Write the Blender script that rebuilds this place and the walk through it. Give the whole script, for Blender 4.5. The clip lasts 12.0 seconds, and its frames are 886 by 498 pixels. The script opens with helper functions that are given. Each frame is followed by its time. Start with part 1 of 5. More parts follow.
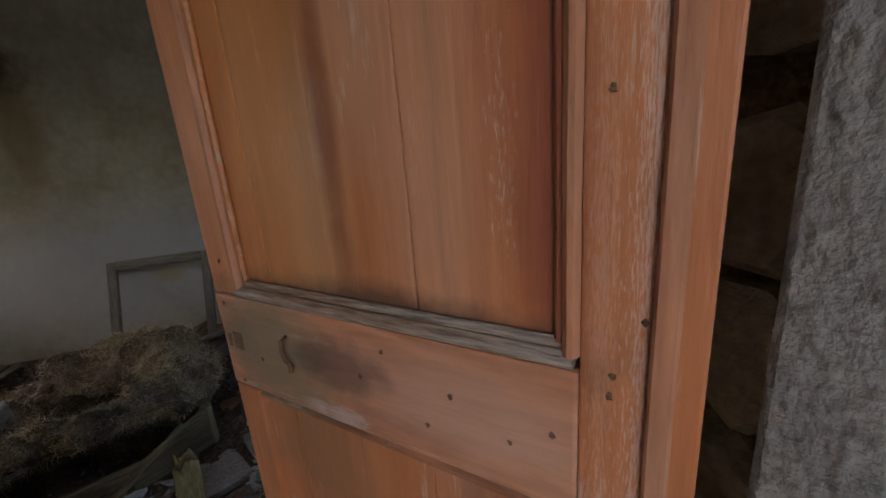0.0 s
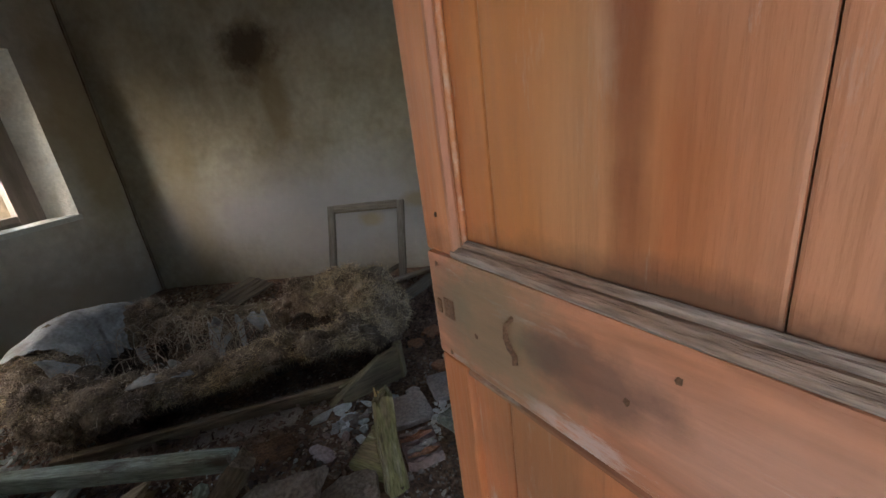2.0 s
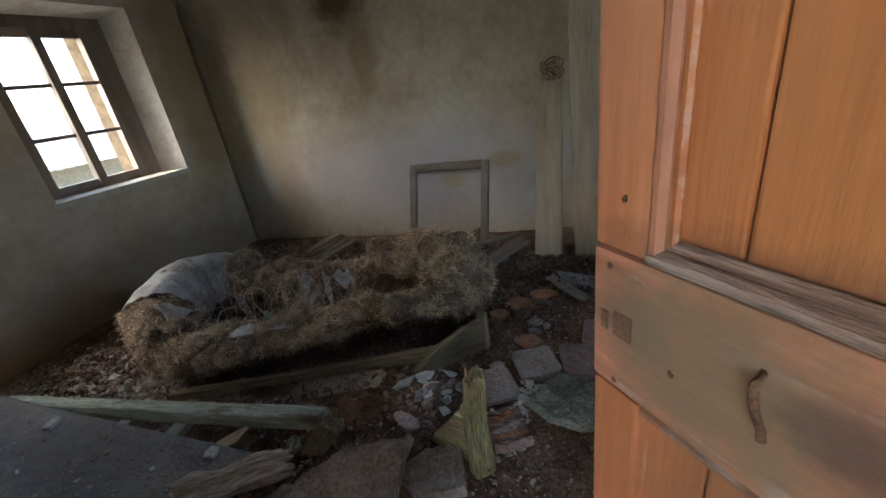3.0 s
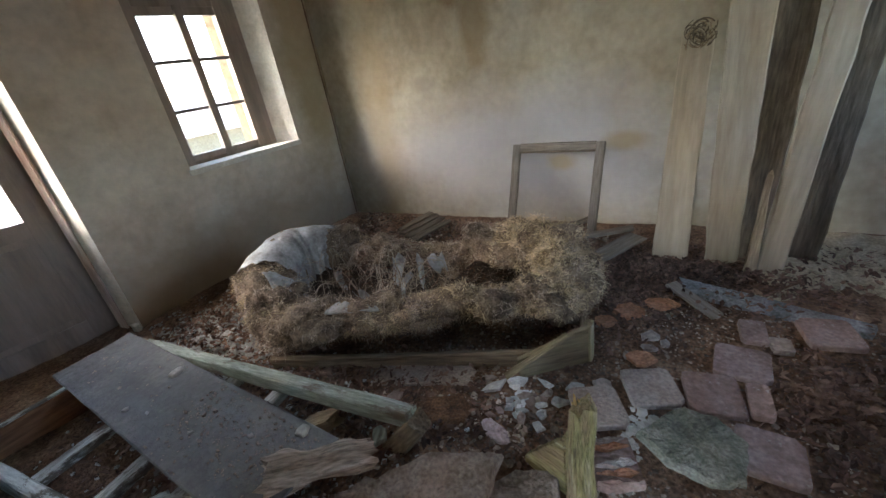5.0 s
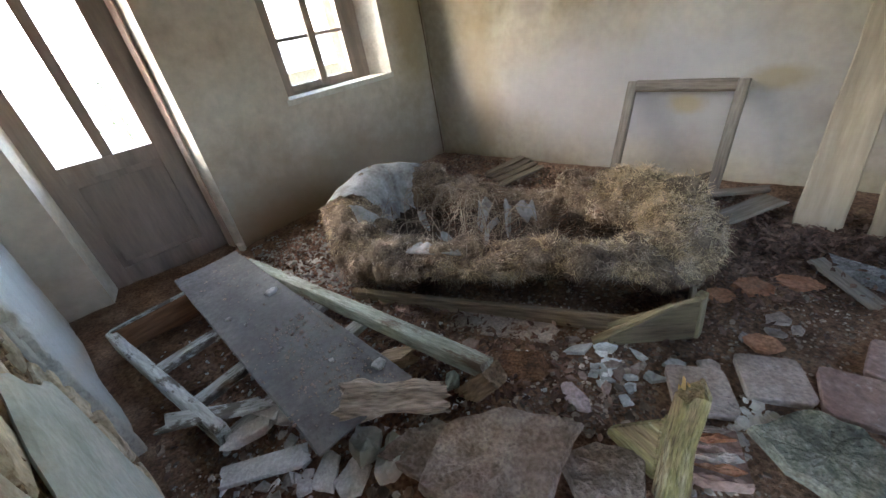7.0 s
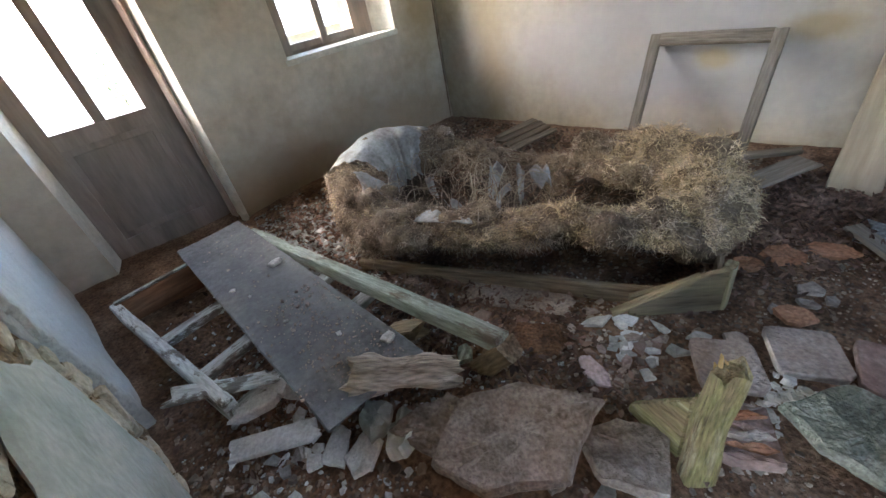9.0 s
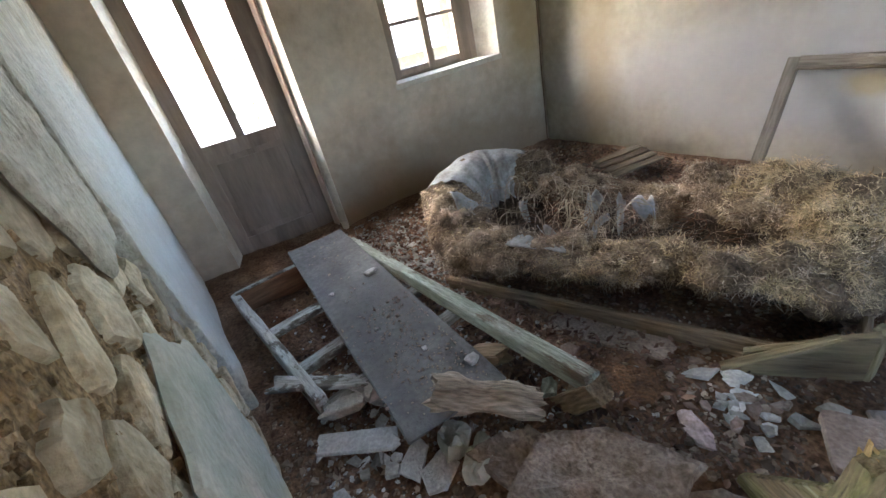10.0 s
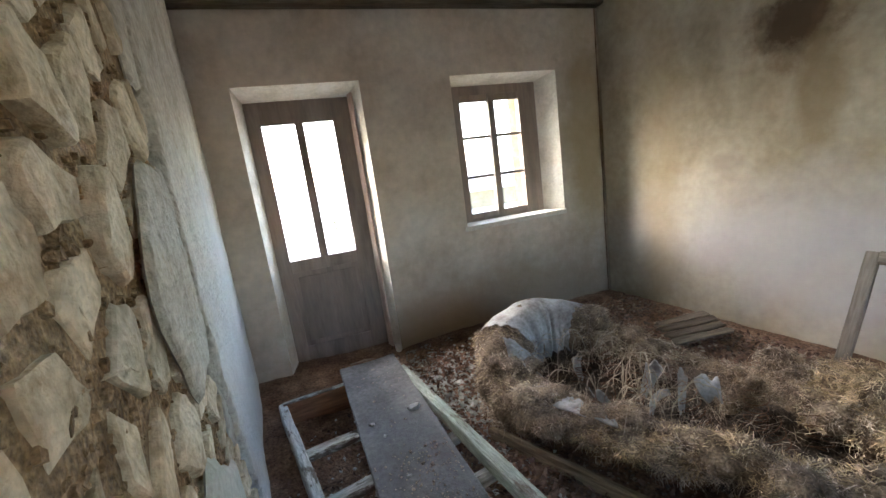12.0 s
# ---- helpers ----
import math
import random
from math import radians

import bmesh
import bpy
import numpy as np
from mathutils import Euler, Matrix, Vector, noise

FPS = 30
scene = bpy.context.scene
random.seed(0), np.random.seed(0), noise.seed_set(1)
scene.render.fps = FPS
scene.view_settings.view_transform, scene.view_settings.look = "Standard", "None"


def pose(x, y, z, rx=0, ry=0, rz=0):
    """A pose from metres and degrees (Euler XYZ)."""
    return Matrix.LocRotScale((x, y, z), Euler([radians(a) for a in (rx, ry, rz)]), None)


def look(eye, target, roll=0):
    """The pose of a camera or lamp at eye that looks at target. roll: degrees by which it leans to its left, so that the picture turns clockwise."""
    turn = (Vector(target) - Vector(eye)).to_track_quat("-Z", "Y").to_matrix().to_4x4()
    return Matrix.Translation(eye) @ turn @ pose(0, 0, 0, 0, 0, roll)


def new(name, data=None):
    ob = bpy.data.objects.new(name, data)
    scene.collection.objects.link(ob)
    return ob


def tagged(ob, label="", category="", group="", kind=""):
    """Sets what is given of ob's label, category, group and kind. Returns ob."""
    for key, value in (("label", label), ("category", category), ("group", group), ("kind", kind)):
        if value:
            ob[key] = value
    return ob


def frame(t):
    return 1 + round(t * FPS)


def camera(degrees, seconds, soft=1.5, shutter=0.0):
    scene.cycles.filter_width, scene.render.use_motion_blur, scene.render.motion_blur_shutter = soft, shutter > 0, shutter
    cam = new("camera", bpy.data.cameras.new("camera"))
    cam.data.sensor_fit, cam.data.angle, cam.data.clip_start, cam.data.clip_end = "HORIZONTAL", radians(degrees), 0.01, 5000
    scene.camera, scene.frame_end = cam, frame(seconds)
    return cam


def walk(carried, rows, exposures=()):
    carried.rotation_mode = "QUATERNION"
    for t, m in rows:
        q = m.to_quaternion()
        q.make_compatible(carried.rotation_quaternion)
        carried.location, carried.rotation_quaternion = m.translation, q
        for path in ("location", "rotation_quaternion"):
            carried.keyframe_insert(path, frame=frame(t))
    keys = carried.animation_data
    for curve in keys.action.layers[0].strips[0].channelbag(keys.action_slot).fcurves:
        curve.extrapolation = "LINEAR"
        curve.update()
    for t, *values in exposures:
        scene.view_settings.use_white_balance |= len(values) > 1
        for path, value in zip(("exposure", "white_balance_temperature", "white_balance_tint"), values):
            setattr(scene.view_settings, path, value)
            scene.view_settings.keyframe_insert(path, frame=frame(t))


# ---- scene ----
cam = camera(96.2, 12.0)
PATH = [
    (0, (-1.463, -0.459, 1.273), (0.415, -0.9, 0.746), -4.5),
    (0.5, (-1.416, -0.457, 1.261), (0.495, -0.571, 0.683), -4.5),
    (1, (-1.405, -0.46, 1.258), (0.511, -0.395, 0.688), -6.0),
    (1.5, (-1.381, -0.431, 1.244), (0.483, -0.13, 0.585), -8.1),
    (2, (-1.292, -0.368, 1.243), (0.556, 0.038, 0.594), -7.5),
    (2.5, (-1.218, -0.303, 1.24), (0.55, 0.263, 0.497), -8.3),
    (3, (-1.175, -0.238, 1.242), (0.503, 0.507, 0.45), -8.8),
    (4.8, (-1.034, -0.115, 1.24), (0.441, 0.941, 0.398), -9.4),
    (5, (-1.049, -0.104, 1.249), (0.383, 1.013, 0.412), -9.7),
    (5.5, (-1.022, -0.075, 1.225), (0.264, 1.171, 0.335), -10.2),
    (6, (-1.007, -0.045, 1.228), (0.195, 1.307, 0.375), -11.1),
    (6.5, (-1.002, -0.025, 1.211), (0.117, 1.361, 0.302), -11.0),
    (7, (-0.997, -0.01, 1.191), (0.064, 1.355, 0.186), -11.1),
    (8.8, (-0.987, 0.087, 1.147), (0.022, 1.369, -0.01), -11.4),
    (9, (-0.967, 0.061, 1.148), (-0.001, 1.399, 0.019), -12.5),
    (9.5, (-0.984, 0.069, 1.175), (-0.117, 1.547, 0.144), -12.5),
    (10, (-0.996, 0.081, 1.187), (-0.309, 1.681, 0.203), -14.0),
    (10.5, (-0.998, 0.084, 1.209), (-0.422, 1.804, 0.365), -14.4),
    (11, (-0.956, 0.045, 1.281), (-0.405, 1.874, 0.689), -12.7),
    (11.5, (-0.997, 0.049, 1.312), (-0.495, 1.925, 0.833), -12.7),
    (12, (-0.988, 0.022, 1.326), (-0.378, 1.886, 0.936), -7.7),
]
walk(cam, [(t, look(eye, target, roll)) for t, eye, target, roll in PATH], [(0.0, 2.5, 6500, 10), (0.5, 3.0, 6500, 10), (1.5, 3.25, 6500, 10), (2.5, 3.25, 6500, 10), (3.2, 3.65, 6450, 10), (5.0, 4.5, 6350, 10), (9.0, 4.95, 6350, 10), (12.0, 4.85, 6400, 10)])

# ---- world and sun ----
world = bpy.data.worlds.new("sky")
scene.world = world
world.use_nodes = True
wn = world.node_tree
sky = wn.nodes.new("ShaderNodeTexSky")
sky.sky_type, sky.sun_disc, sky.sun_elevation, sky.sun_rotation = "NISHITA", False, radians(31), radians(-40.3)
sky.air_density, sky.dust_density, sky.ozone_density = 1.0, 1.5, 1.5
wn.links.new(sky.outputs[0], wn.nodes["Background"].inputs[0])
wn.nodes["Background"].inputs[1].default_value = 0.15
sun_data = bpy.data.lights.new("sun", "SUN")
sun_data.energy, sun_data.angle, sun_data.color = 0.46, radians(40), (1.0, 0.97, 0.92)
sun = new("sun", sun_data)
sun.matrix_world = look((-6.1, 7.2, 5.67), (0, 0, 0))


# ---- materials ----
def mat(name, stops, scale=5.0, rough=0.85, bump=0.3, bump_scale=70.0, stretch=(1, 1, 1), metal=0.0, vary=0.12, fine=0.3, spec=0.25, island=False):
    """A surface with broad patches along a colour ramp, fine grain, relief, and small differences from piece to piece."""
    m = bpy.data.materials.new(name)
    m.use_nodes = True
    nt = m.node_tree
    bsdf = nt.nodes["Principled BSDF"]
    co = nt.nodes.new("ShaderNodeTexCoord")
    mp = nt.nodes.new("ShaderNodeMapping")
    mp.inputs["Scale"].default_value = stretch
    nt.links.new(co.outputs["Object"], mp.inputs["Vector"])
    info = nt.nodes.new("ShaderNodeObjectInfo")
    shift = nt.nodes.new("ShaderNodeVectorMath")
    shift.operation = "MULTIPLY_ADD"
    nt.links.new(info.outputs["Random"], shift.inputs[0])
    shift.inputs[1].default_value = (7, 5, 3)
    nt.links.new(mp.outputs[0], shift.inputs[2])
    na = nt.nodes.new("ShaderNodeTexNoise")
    na.inputs["Scale"].default_value, na.inputs["Detail"].default_value, na.inputs["Roughness"].default_value = scale, 6, 0.62
    nt.links.new(shift.outputs[0], na.inputs["Vector"])
    ramp = nt.nodes.new("ShaderNodeValToRGB")
    els = ramp.color_ramp.elements
    lo, hi = 0.3, 0.7
    for k, c in enumerate(stops):
        p = lo + (hi - lo) * k / max(1, len(stops) - 1)
        e = els[k] if k < 2 else els.new(p)
        e.position, e.color = p, (*c, 1)
    nt.links.new(na.outputs["Fac"], ramp.inputs[0])
    nb = nt.nodes.new("ShaderNodeTexNoise")
    nb.inputs["Scale"].default_value, nb.inputs["Detail"].default_value = scale * 9, 5
    nt.links.new(shift.outputs[0], nb.inputs["Vector"])
    grain = nt.nodes.new("ShaderNodeMapRange")
    grain.inputs[1].default_value, grain.inputs[2].default_value = 0.3, 0.7
    grain.inputs[3].default_value, grain.inputs[4].default_value = 1 - fine, 1 + fine
    nt.links.new(nb.outputs["Fac"], grain.inputs[0])
    rnd = nt.nodes.new("ShaderNodeMapRange")
    rnd.inputs[3].default_value, rnd.inputs[4].default_value = 1 - vary, 1 + vary
    if island:
        geo = nt.nodes.new("ShaderNodeNewGeometry")
        nt.links.new(geo.outputs["Random Per Island"], rnd.inputs[0])
    else:
        nt.links.new(info.outputs["Random"], rnd.inputs[0])
    mul = nt.nodes.new("ShaderNodeMath")
    mul.operation = "MULTIPLY"
    nt.links.new(grain.outputs[0], mul.inputs[0])
    nt.links.new(rnd.outputs[0], mul.inputs[1])
    hsv = nt.nodes.new("ShaderNodeHueSaturation")
    nt.links.new(mul.outputs[0], hsv.inputs["Value"])
    nt.links.new(ramp.outputs[0], hsv.inputs["Color"])
    nt.links.new(hsv.outputs[0], bsdf.inputs["Base Color"])
    nc = nt.nodes.new("ShaderNodeTexNoise")
    nc.inputs["Scale"].default_value, nc.inputs["Detail"].default_value = bump_scale, 5
    nt.links.new(shift.outputs[0], nc.inputs["Vector"])
    add = nt.nodes.new("ShaderNodeMath")
    add.operation = "MULTIPLY_ADD"
    nt.links.new(nb.outputs["Fac"], add.inputs[0])
    add.inputs[1].default_value = 0.8
    nt.links.new(nc.outputs["Fac"], add.inputs[2])
    bp = nt.nodes.new("ShaderNodeBump")
    bp.inputs["Strength"].default_value, bp.inputs["Distance"].default_value = bump, 0.012
    nt.links.new(add.outputs[0], bp.inputs["Height"])
    nt.links.new(bp.outputs[0], bsdf.inputs["Normal"])
    bsdf.inputs["Roughness"].default_value, bsdf.inputs["Metallic"].default_value = rough, metal
    bsdf.inputs["Specular IOR Level"].default_value = spec
    return m


def spot(m, centre, size, colour, strength=0.9, soft=0.5, ragged=0.5, grain=3.0, along=1.0):
    """A patch of colour, such as a stain, with a ragged outline of its own on a material, round a place in the world.
    """
    nt = m.node_tree
    bsdf = nt.nodes["Principled BSDF"]
    link = bsdf.inputs["Base Color"].links[0]
    src = link.from_socket
    geo = nt.nodes.new("ShaderNodeNewGeometry")
    sub = nt.nodes.new("ShaderNodeVectorMath")
    sub.operation = "SUBTRACT"
    nt.links.new(geo.outputs["Position"], sub.inputs[0])
    sub.inputs[1].default_value = centre
    div = nt.nodes.new("ShaderNodeVectorMath")
    div.operation = "DIVIDE"
    nt.links.new(sub.outputs[0], div.inputs[0])
    div.inputs[1].default_value = size
    ln = nt.nodes.new("ShaderNodeVectorMath")
    ln.operation = "LENGTH"
    nt.links.new(div.outputs[0], ln.inputs[0])
    no = nt.nodes.new("ShaderNodeTexNoise")
    no.inputs["Scale"].default_value, no.inputs["Detail"].default_value, no.inputs["Roughness"].default_value = grain, 6, 0.65
    sq = nt.nodes.new("ShaderNodeVectorMath")
    sq.operation = "MULTIPLY"
    sq.inputs[1].default_value = (1, 1, along)
    nt.links.new(geo.outputs["Position"], sq.inputs[0])
    nt.links.new(sq.outputs[0], no.inputs["Vector"])
    ad = nt.nodes.new("ShaderNodeMath")
    ad.operation = "MULTIPLY_ADD"
    nt.links.new(no.outputs["Fac"], ad.inputs[0])
    ad.inputs[1].default_value = 2 * ragged
    nt.links.new(ln.outputs["Value"], ad.inputs[2])
    mr = nt.nodes.new("ShaderNodeMapRange")
    mr.inputs[1].default_value, mr.inputs[2].default_value = 1 + ragged + soft / 2, 1 + ragged - soft / 2
    mr.inputs[3].default_value, mr.inputs[4].default_value = 0.0, strength
    nt.links.new(ad.outputs[0], mr.inputs[0])
    mx = nt.nodes.new("ShaderNodeMix")
    mx.data_type = "RGBA"
    nt.links.new(mr.outputs[0], mx.inputs["Factor"])
    nt.links.new(src, mx.inputs["A"])
    mx.inputs["B"].default_value = (*colour, 1)
    nt.links.new(mx.outputs["Result"], bsdf.inputs["Base Color"])


def wear(m, colour, scale, stretch, lo, hi, strength=0.8):
    """Flaked places where the coat has gone, along the grain."""
    nt = m.node_tree
    bsdf = nt.nodes["Principled BSDF"]
    src = bsdf.inputs["Base Color"].links[0].from_socket
    co = nt.nodes.new("ShaderNodeTexCoord")
    mp = nt.nodes.new("ShaderNodeMapping")
    mp.inputs["Scale"].default_value = stretch
    nt.links.new(co.outputs["Object"], mp.inputs["Vector"])
    no = nt.nodes.new("ShaderNodeTexNoise")
    no.inputs["Scale"].default_value, no.inputs["Detail"].default_value, no.inputs["Roughness"].default_value = scale, 9, 0.72
    nt.links.new(mp.outputs[0], no.inputs["Vector"])
    mr = nt.nodes.new("ShaderNodeMapRange")
    mr.inputs[1].default_value, mr.inputs[2].default_value, mr.inputs[4].default_value = lo, hi, strength
    nt.links.new(no.outputs["Fac"], mr.inputs[0])
    mx = nt.nodes.new("ShaderNodeMix")
    mx.data_type = "RGBA"
    nt.links.new(mr.outputs[0], mx.inputs["Factor"])
    nt.links.new(src, mx.inputs["A"])
    mx.inputs["B"].default_value = (*colour, 1)
    nt.links.new(mx.outputs["Result"], bsdf.inputs["Base Color"])


def glass(name):
    m = bpy.data.materials.new(name)
    m.use_nodes = True
    b = m.node_tree.nodes["Principled BSDF"]
    b.inputs["Base Color"].default_value = (0.97, 0.98, 0.97, 1)
    b.inputs["Transmission Weight"].default_value, b.inputs["Roughness"].default_value, b.inputs["IOR"].default_value = 1.0, 0.02, 1.1
    return m


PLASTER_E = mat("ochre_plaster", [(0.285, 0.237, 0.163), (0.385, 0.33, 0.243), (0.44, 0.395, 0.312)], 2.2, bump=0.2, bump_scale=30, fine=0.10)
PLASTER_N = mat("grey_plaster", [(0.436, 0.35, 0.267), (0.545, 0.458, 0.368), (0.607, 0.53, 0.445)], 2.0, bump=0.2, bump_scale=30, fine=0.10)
PLASTER_W = mat("pale_plaster", [(0.34, 0.30, 0.23), (0.46, 0.42, 0.345), (0.54, 0.52, 0.45)], 5.0, bump=0.7, bump_scale=45, fine=0.2)
PLASTER_G = mat("green_grey_plaster", [(0.337, 0.342, 0.270), (0.449, 0.437, 0.363), (0.530, 0.494, 0.419)], 5.0, bump=0.3, bump_scale=60, fine=0.12)
REVEAL = mat("reveal_plaster", [(0.50, 0.44, 0.36), (0.66, 0.61, 0.53), (0.72, 0.69, 0.63)], 5.0, bump=0.25, bump_scale=50, fine=0.1)
MUD = mat("mud_mortar", [(0.13, 0.078, 0.038), (0.31, 0.20, 0.105), (0.48, 0.34, 0.20)], 13.0, bump=1.0, bump_scale=60, fine=0.5)
STONE = mat("limestone", [(0.33, 0.245, 0.145), (0.53, 0.435, 0.30), (0.64, 0.56, 0.425)], 7.0, bump=0.8, bump_scale=45, vary=0.25, fine=0.22)
CEMENT = mat("cement_render", [(0.34, 0.33, 0.32), (0.42, 0.41, 0.40), (0.47, 0.46, 0.45)], 7.0, bump=0.5, bump_scale=60, fine=0.15)
SOIL = mat("dirt", [(0.078, 0.041, 0.025), (0.162, 0.095, 0.058), (0.255, 0.163, 0.107)], 7.0, rough=0.95, bump=1.0, bump_scale=90, fine=0.5)
# sand paled in its colour for the light that falls on the hearth
SAND = mat("lit_hearth_sand", [(0.30, 0.24, 0.16), (0.42, 0.345, 0.24), (0.50, 0.42, 0.31)], 8.0, bump=0.8, bump_scale=90, fine=0.35)
ASH = mat("ash_grey_stone", [(0.13, 0.125, 0.12), (0.22, 0.215, 0.21), (0.30, 0.295, 0.29)], 10.0, bump=0.9, fine=0.35)
# unseen ceiling; its boards are kept pale to throw light on the upper walls
CEILING = mat("pale_bounce_boards", [(0.46, 0.42, 0.36), (0.62, 0.58, 0.52)], 4.0, stretch=(0.3, 1, 1))
TIMBER = mat("dark_timber", [(0.07, 0.05, 0.035), (0.13, 0.10, 0.07), (0.18, 0.14, 0.10)], 9.0, stretch=(0.12, 1, 1), bump=0.5)
DOOR_V = mat("orange_paint_upright", [(0.24, 0.055, 0.022), (0.38, 0.115, 0.042), (0.42, 0.142, 0.055), (0.45, 0.165, 0.072), (0.49, 0.22, 0.12)], 5.0, rough=0.5, stretch=(1.3, 1, 0.12), bump=0.22, vary=0.06, fine=0.10, spec=0.4)
DOOR_H = mat("orange_paint_level", [(0.18, 0.07, 0.035), (0.36, 0.14, 0.075), (0.42, 0.175, 0.095), (0.45, 0.22, 0.14)], 8.0, rough=0.55, stretch=(0.15, 1, 1), bump=0.25, vary=0.06, fine=0.18, spec=0.4)
MOULD = mat("worn_moulding", [(0.19, 0.085, 0.05), (0.27, 0.17, 0.12), (0.31, 0.24, 0.20), (0.15, 0.095, 0.065)], 22.0, rough=0.7, stretch=(0.12, 1, 1), bump=0.8, fine=0.4)
JOINERY = mat("brown_joinery", [(0.157, 0.118, 0.098), (0.251, 0.193, 0.157), (0.314, 0.248, 0.209)], 8.0, stretch=(1, 1, 0.15), rough=0.6, bump=0.1, fine=0.08)
GREYWOOD = mat("weathered_wood", [(0.11, 0.087, 0.068), (0.195, 0.162, 0.13), (0.27, 0.235, 0.195)], 10.0, stretch=(0.1, 1, 1), bump=0.6, fine=0.25)
PALEWOOD = mat("pale_plank", [(0.255, 0.20, 0.135), (0.335, 0.275, 0.20), (0.39, 0.335, 0.255)], 5.0, stretch=(0.12, 1, 1), bump=0.35, fine=0.13)
MINT = mat("flaking_green_paint", [(0.12, 0.09, 0.062), (0.215, 0.235, 0.18), (0.305, 0.335, 0.28), (0.37, 0.385, 0.34)], 14.0, stretch=(0.15, 1, 1), bump=0.8, fine=0.3)
MOSS = mat("mossy_wood", [(0.12, 0.085, 0.05), (0.22, 0.165, 0.10), (0.25, 0.205, 0.115), (0.32, 0.26, 0.175)], 9.0, stretch=(0.12, 1, 1), bump=0.8, fine=0.3)
GREENPOST = mat("green_mossy_post", [(0.08, 0.048, 0.025), (0.235, 0.165, 0.087), (0.215, 0.185, 0.075), (0.37, 0.295, 0.20)], 13.0, stretch=(0.2, 1, 1), bump=1.0, fine=0.4)
WHITE = mat("white_broken_plaster", [(0.42, 0.41, 0.38), (0.58, 0.57, 0.54), (0.66, 0.65, 0.63)], 11.0, bump=0.5, vary=0.2, fine=0.18)
SLATE = mat("dusty_grey_board", [(0.108, 0.102, 0.098), (0.144, 0.138, 0.134), (0.189, 0.178, 0.169)], 5.0, bump=0.4, fine=0.22, bump_scale=120)
TERRA = mat("terracotta", [(0.19, 0.115, 0.085), (0.25, 0.175, 0.145), (0.31, 0.25, 0.22)], 9.0, bump=0.4, vary=0.25, fine=0.22)
ORANGE_TERRA = mat("orange_terracotta", [(0.34, 0.14, 0.07), (0.42, 0.22, 0.13)], 9.0, bump=0.4, vary=0.2)
GREENSTONE = mat("mossy_slab", [(0.085, 0.08, 0.056), (0.17, 0.163, 0.12), (0.28, 0.265, 0.21)], 11.0, bump=0.9, fine=0.35)
OCHRE = mat("ochre_splinters", [(0.30, 0.17, 0.06), (0.46, 0.30, 0.12)], 14.0, stretch=(0.1, 1, 1), bump=0.6)
TILE_GREY = mat("dusty_grey_tile", [(0.26, 0.195, 0.157), (0.355, 0.283, 0.24), (0.43, 0.36, 0.312)], 8.0, bump=0.6, vary=0.15, fine=0.25)
TILE_PINK = mat("faded_pink_tile", [(0.20, 0.125, 0.105), (0.31, 0.22, 0.195), (0.38, 0.30, 0.275)], 7.0, bump=0.6, vary=0.15, fine=0.25)
RUSTBOARD = mat("rust_stained_board", [(0.045, 0.024, 0.014), (0.105, 0.052, 0.026), (0.19, 0.10, 0.05)], 12.0, bump=0.9, fine=0.45)
CASING = mat("faded_pink_casing", [(0.30, 0.19, 0.15), (0.44, 0.32, 0.265), (0.55, 0.46, 0.40)], 9.0, stretch=(0.15, 1, 1), bump=0.4, fine=0.2)
TILE_RED = mat("red_tile", [(0.185, 0.11, 0.088), (0.275, 0.178, 0.147), (0.345, 0.26, 0.225)], 7.0, bump=0.6, vary=0.2, fine=0.25)
SLABSTONE = mat("dusty_slab", [(0.195, 0.144, 0.110), (0.319, 0.250, 0.201), (0.416, 0.344, 0.287)], 9.0, bump=0.9, fine=0.3)
SHARD = mat("plaster_shard_white", [(0.30, 0.285, 0.26), (0.43, 0.415, 0.385), (0.54, 0.53, 0.50)], 9.0, bump=0.5, vary=0.35, fine=0.22)
WHITEWOOD = mat("flaking_white_paint", [(0.15, 0.12, 0.09), (0.34, 0.34, 0.31), (0.47, 0.48, 0.45), (0.52, 0.53, 0.51)], 14.0, stretch=(0.15, 1, 1), bump=0.7, fine=0.25)
FIBROUS = mat("bleached_rotten_wood", [(0.17, 0.125, 0.085), (0.36, 0.29, 0.215), (0.52, 0.44, 0.35)], 13.0, stretch=(0.14, 1, 1), bump=1.0, fine=0.5)
ROTWOOD = mat("rotten_wood", [(0.13, 0.085, 0.05), (0.26, 0.19, 0.12), (0.36, 0.28, 0.19)], 10.0, stretch=(0.1, 1, 1), bump=1.0, fine=0.35)
BROWNWOOD = mat("brown_board", [(0.128, 0.063, 0.036), (0.228, 0.114, 0.060), (0.285, 0.151, 0.084)], 8.0, stretch=(0.12, 1, 1), bump=0.4)
STRAW = mat("golden_straw", [(0.30, 0.21, 0.12), (0.53, 0.395, 0.24), (0.70, 0.57, 0.40)], 9.0, bump=0.0, vary=0.5, island=True)
HAIR = mat("brown_fibre", [(0.16, 0.117, 0.086), (0.36, 0.275, 0.205), (0.56, 0.455, 0.36)], 9.0, bump=0.0, vary=0.55, island=True)
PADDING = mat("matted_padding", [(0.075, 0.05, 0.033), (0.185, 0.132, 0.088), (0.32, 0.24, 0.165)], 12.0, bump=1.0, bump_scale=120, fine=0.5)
DARKPAD = mat("dark_padding", [(0.04, 0.028, 0.02), (0.09, 0.064, 0.046), (0.155, 0.112, 0.08)], 14.0, bump=1.0, bump_scale=120, fine=0.5)
CLOTH = mat("dirty_ticking", [(0.19, 0.165, 0.145), (0.34, 0.325, 0.31), (0.45, 0.44, 0.43)], 7.0, bump=0.4, bump_scale=200, fine=0.18)
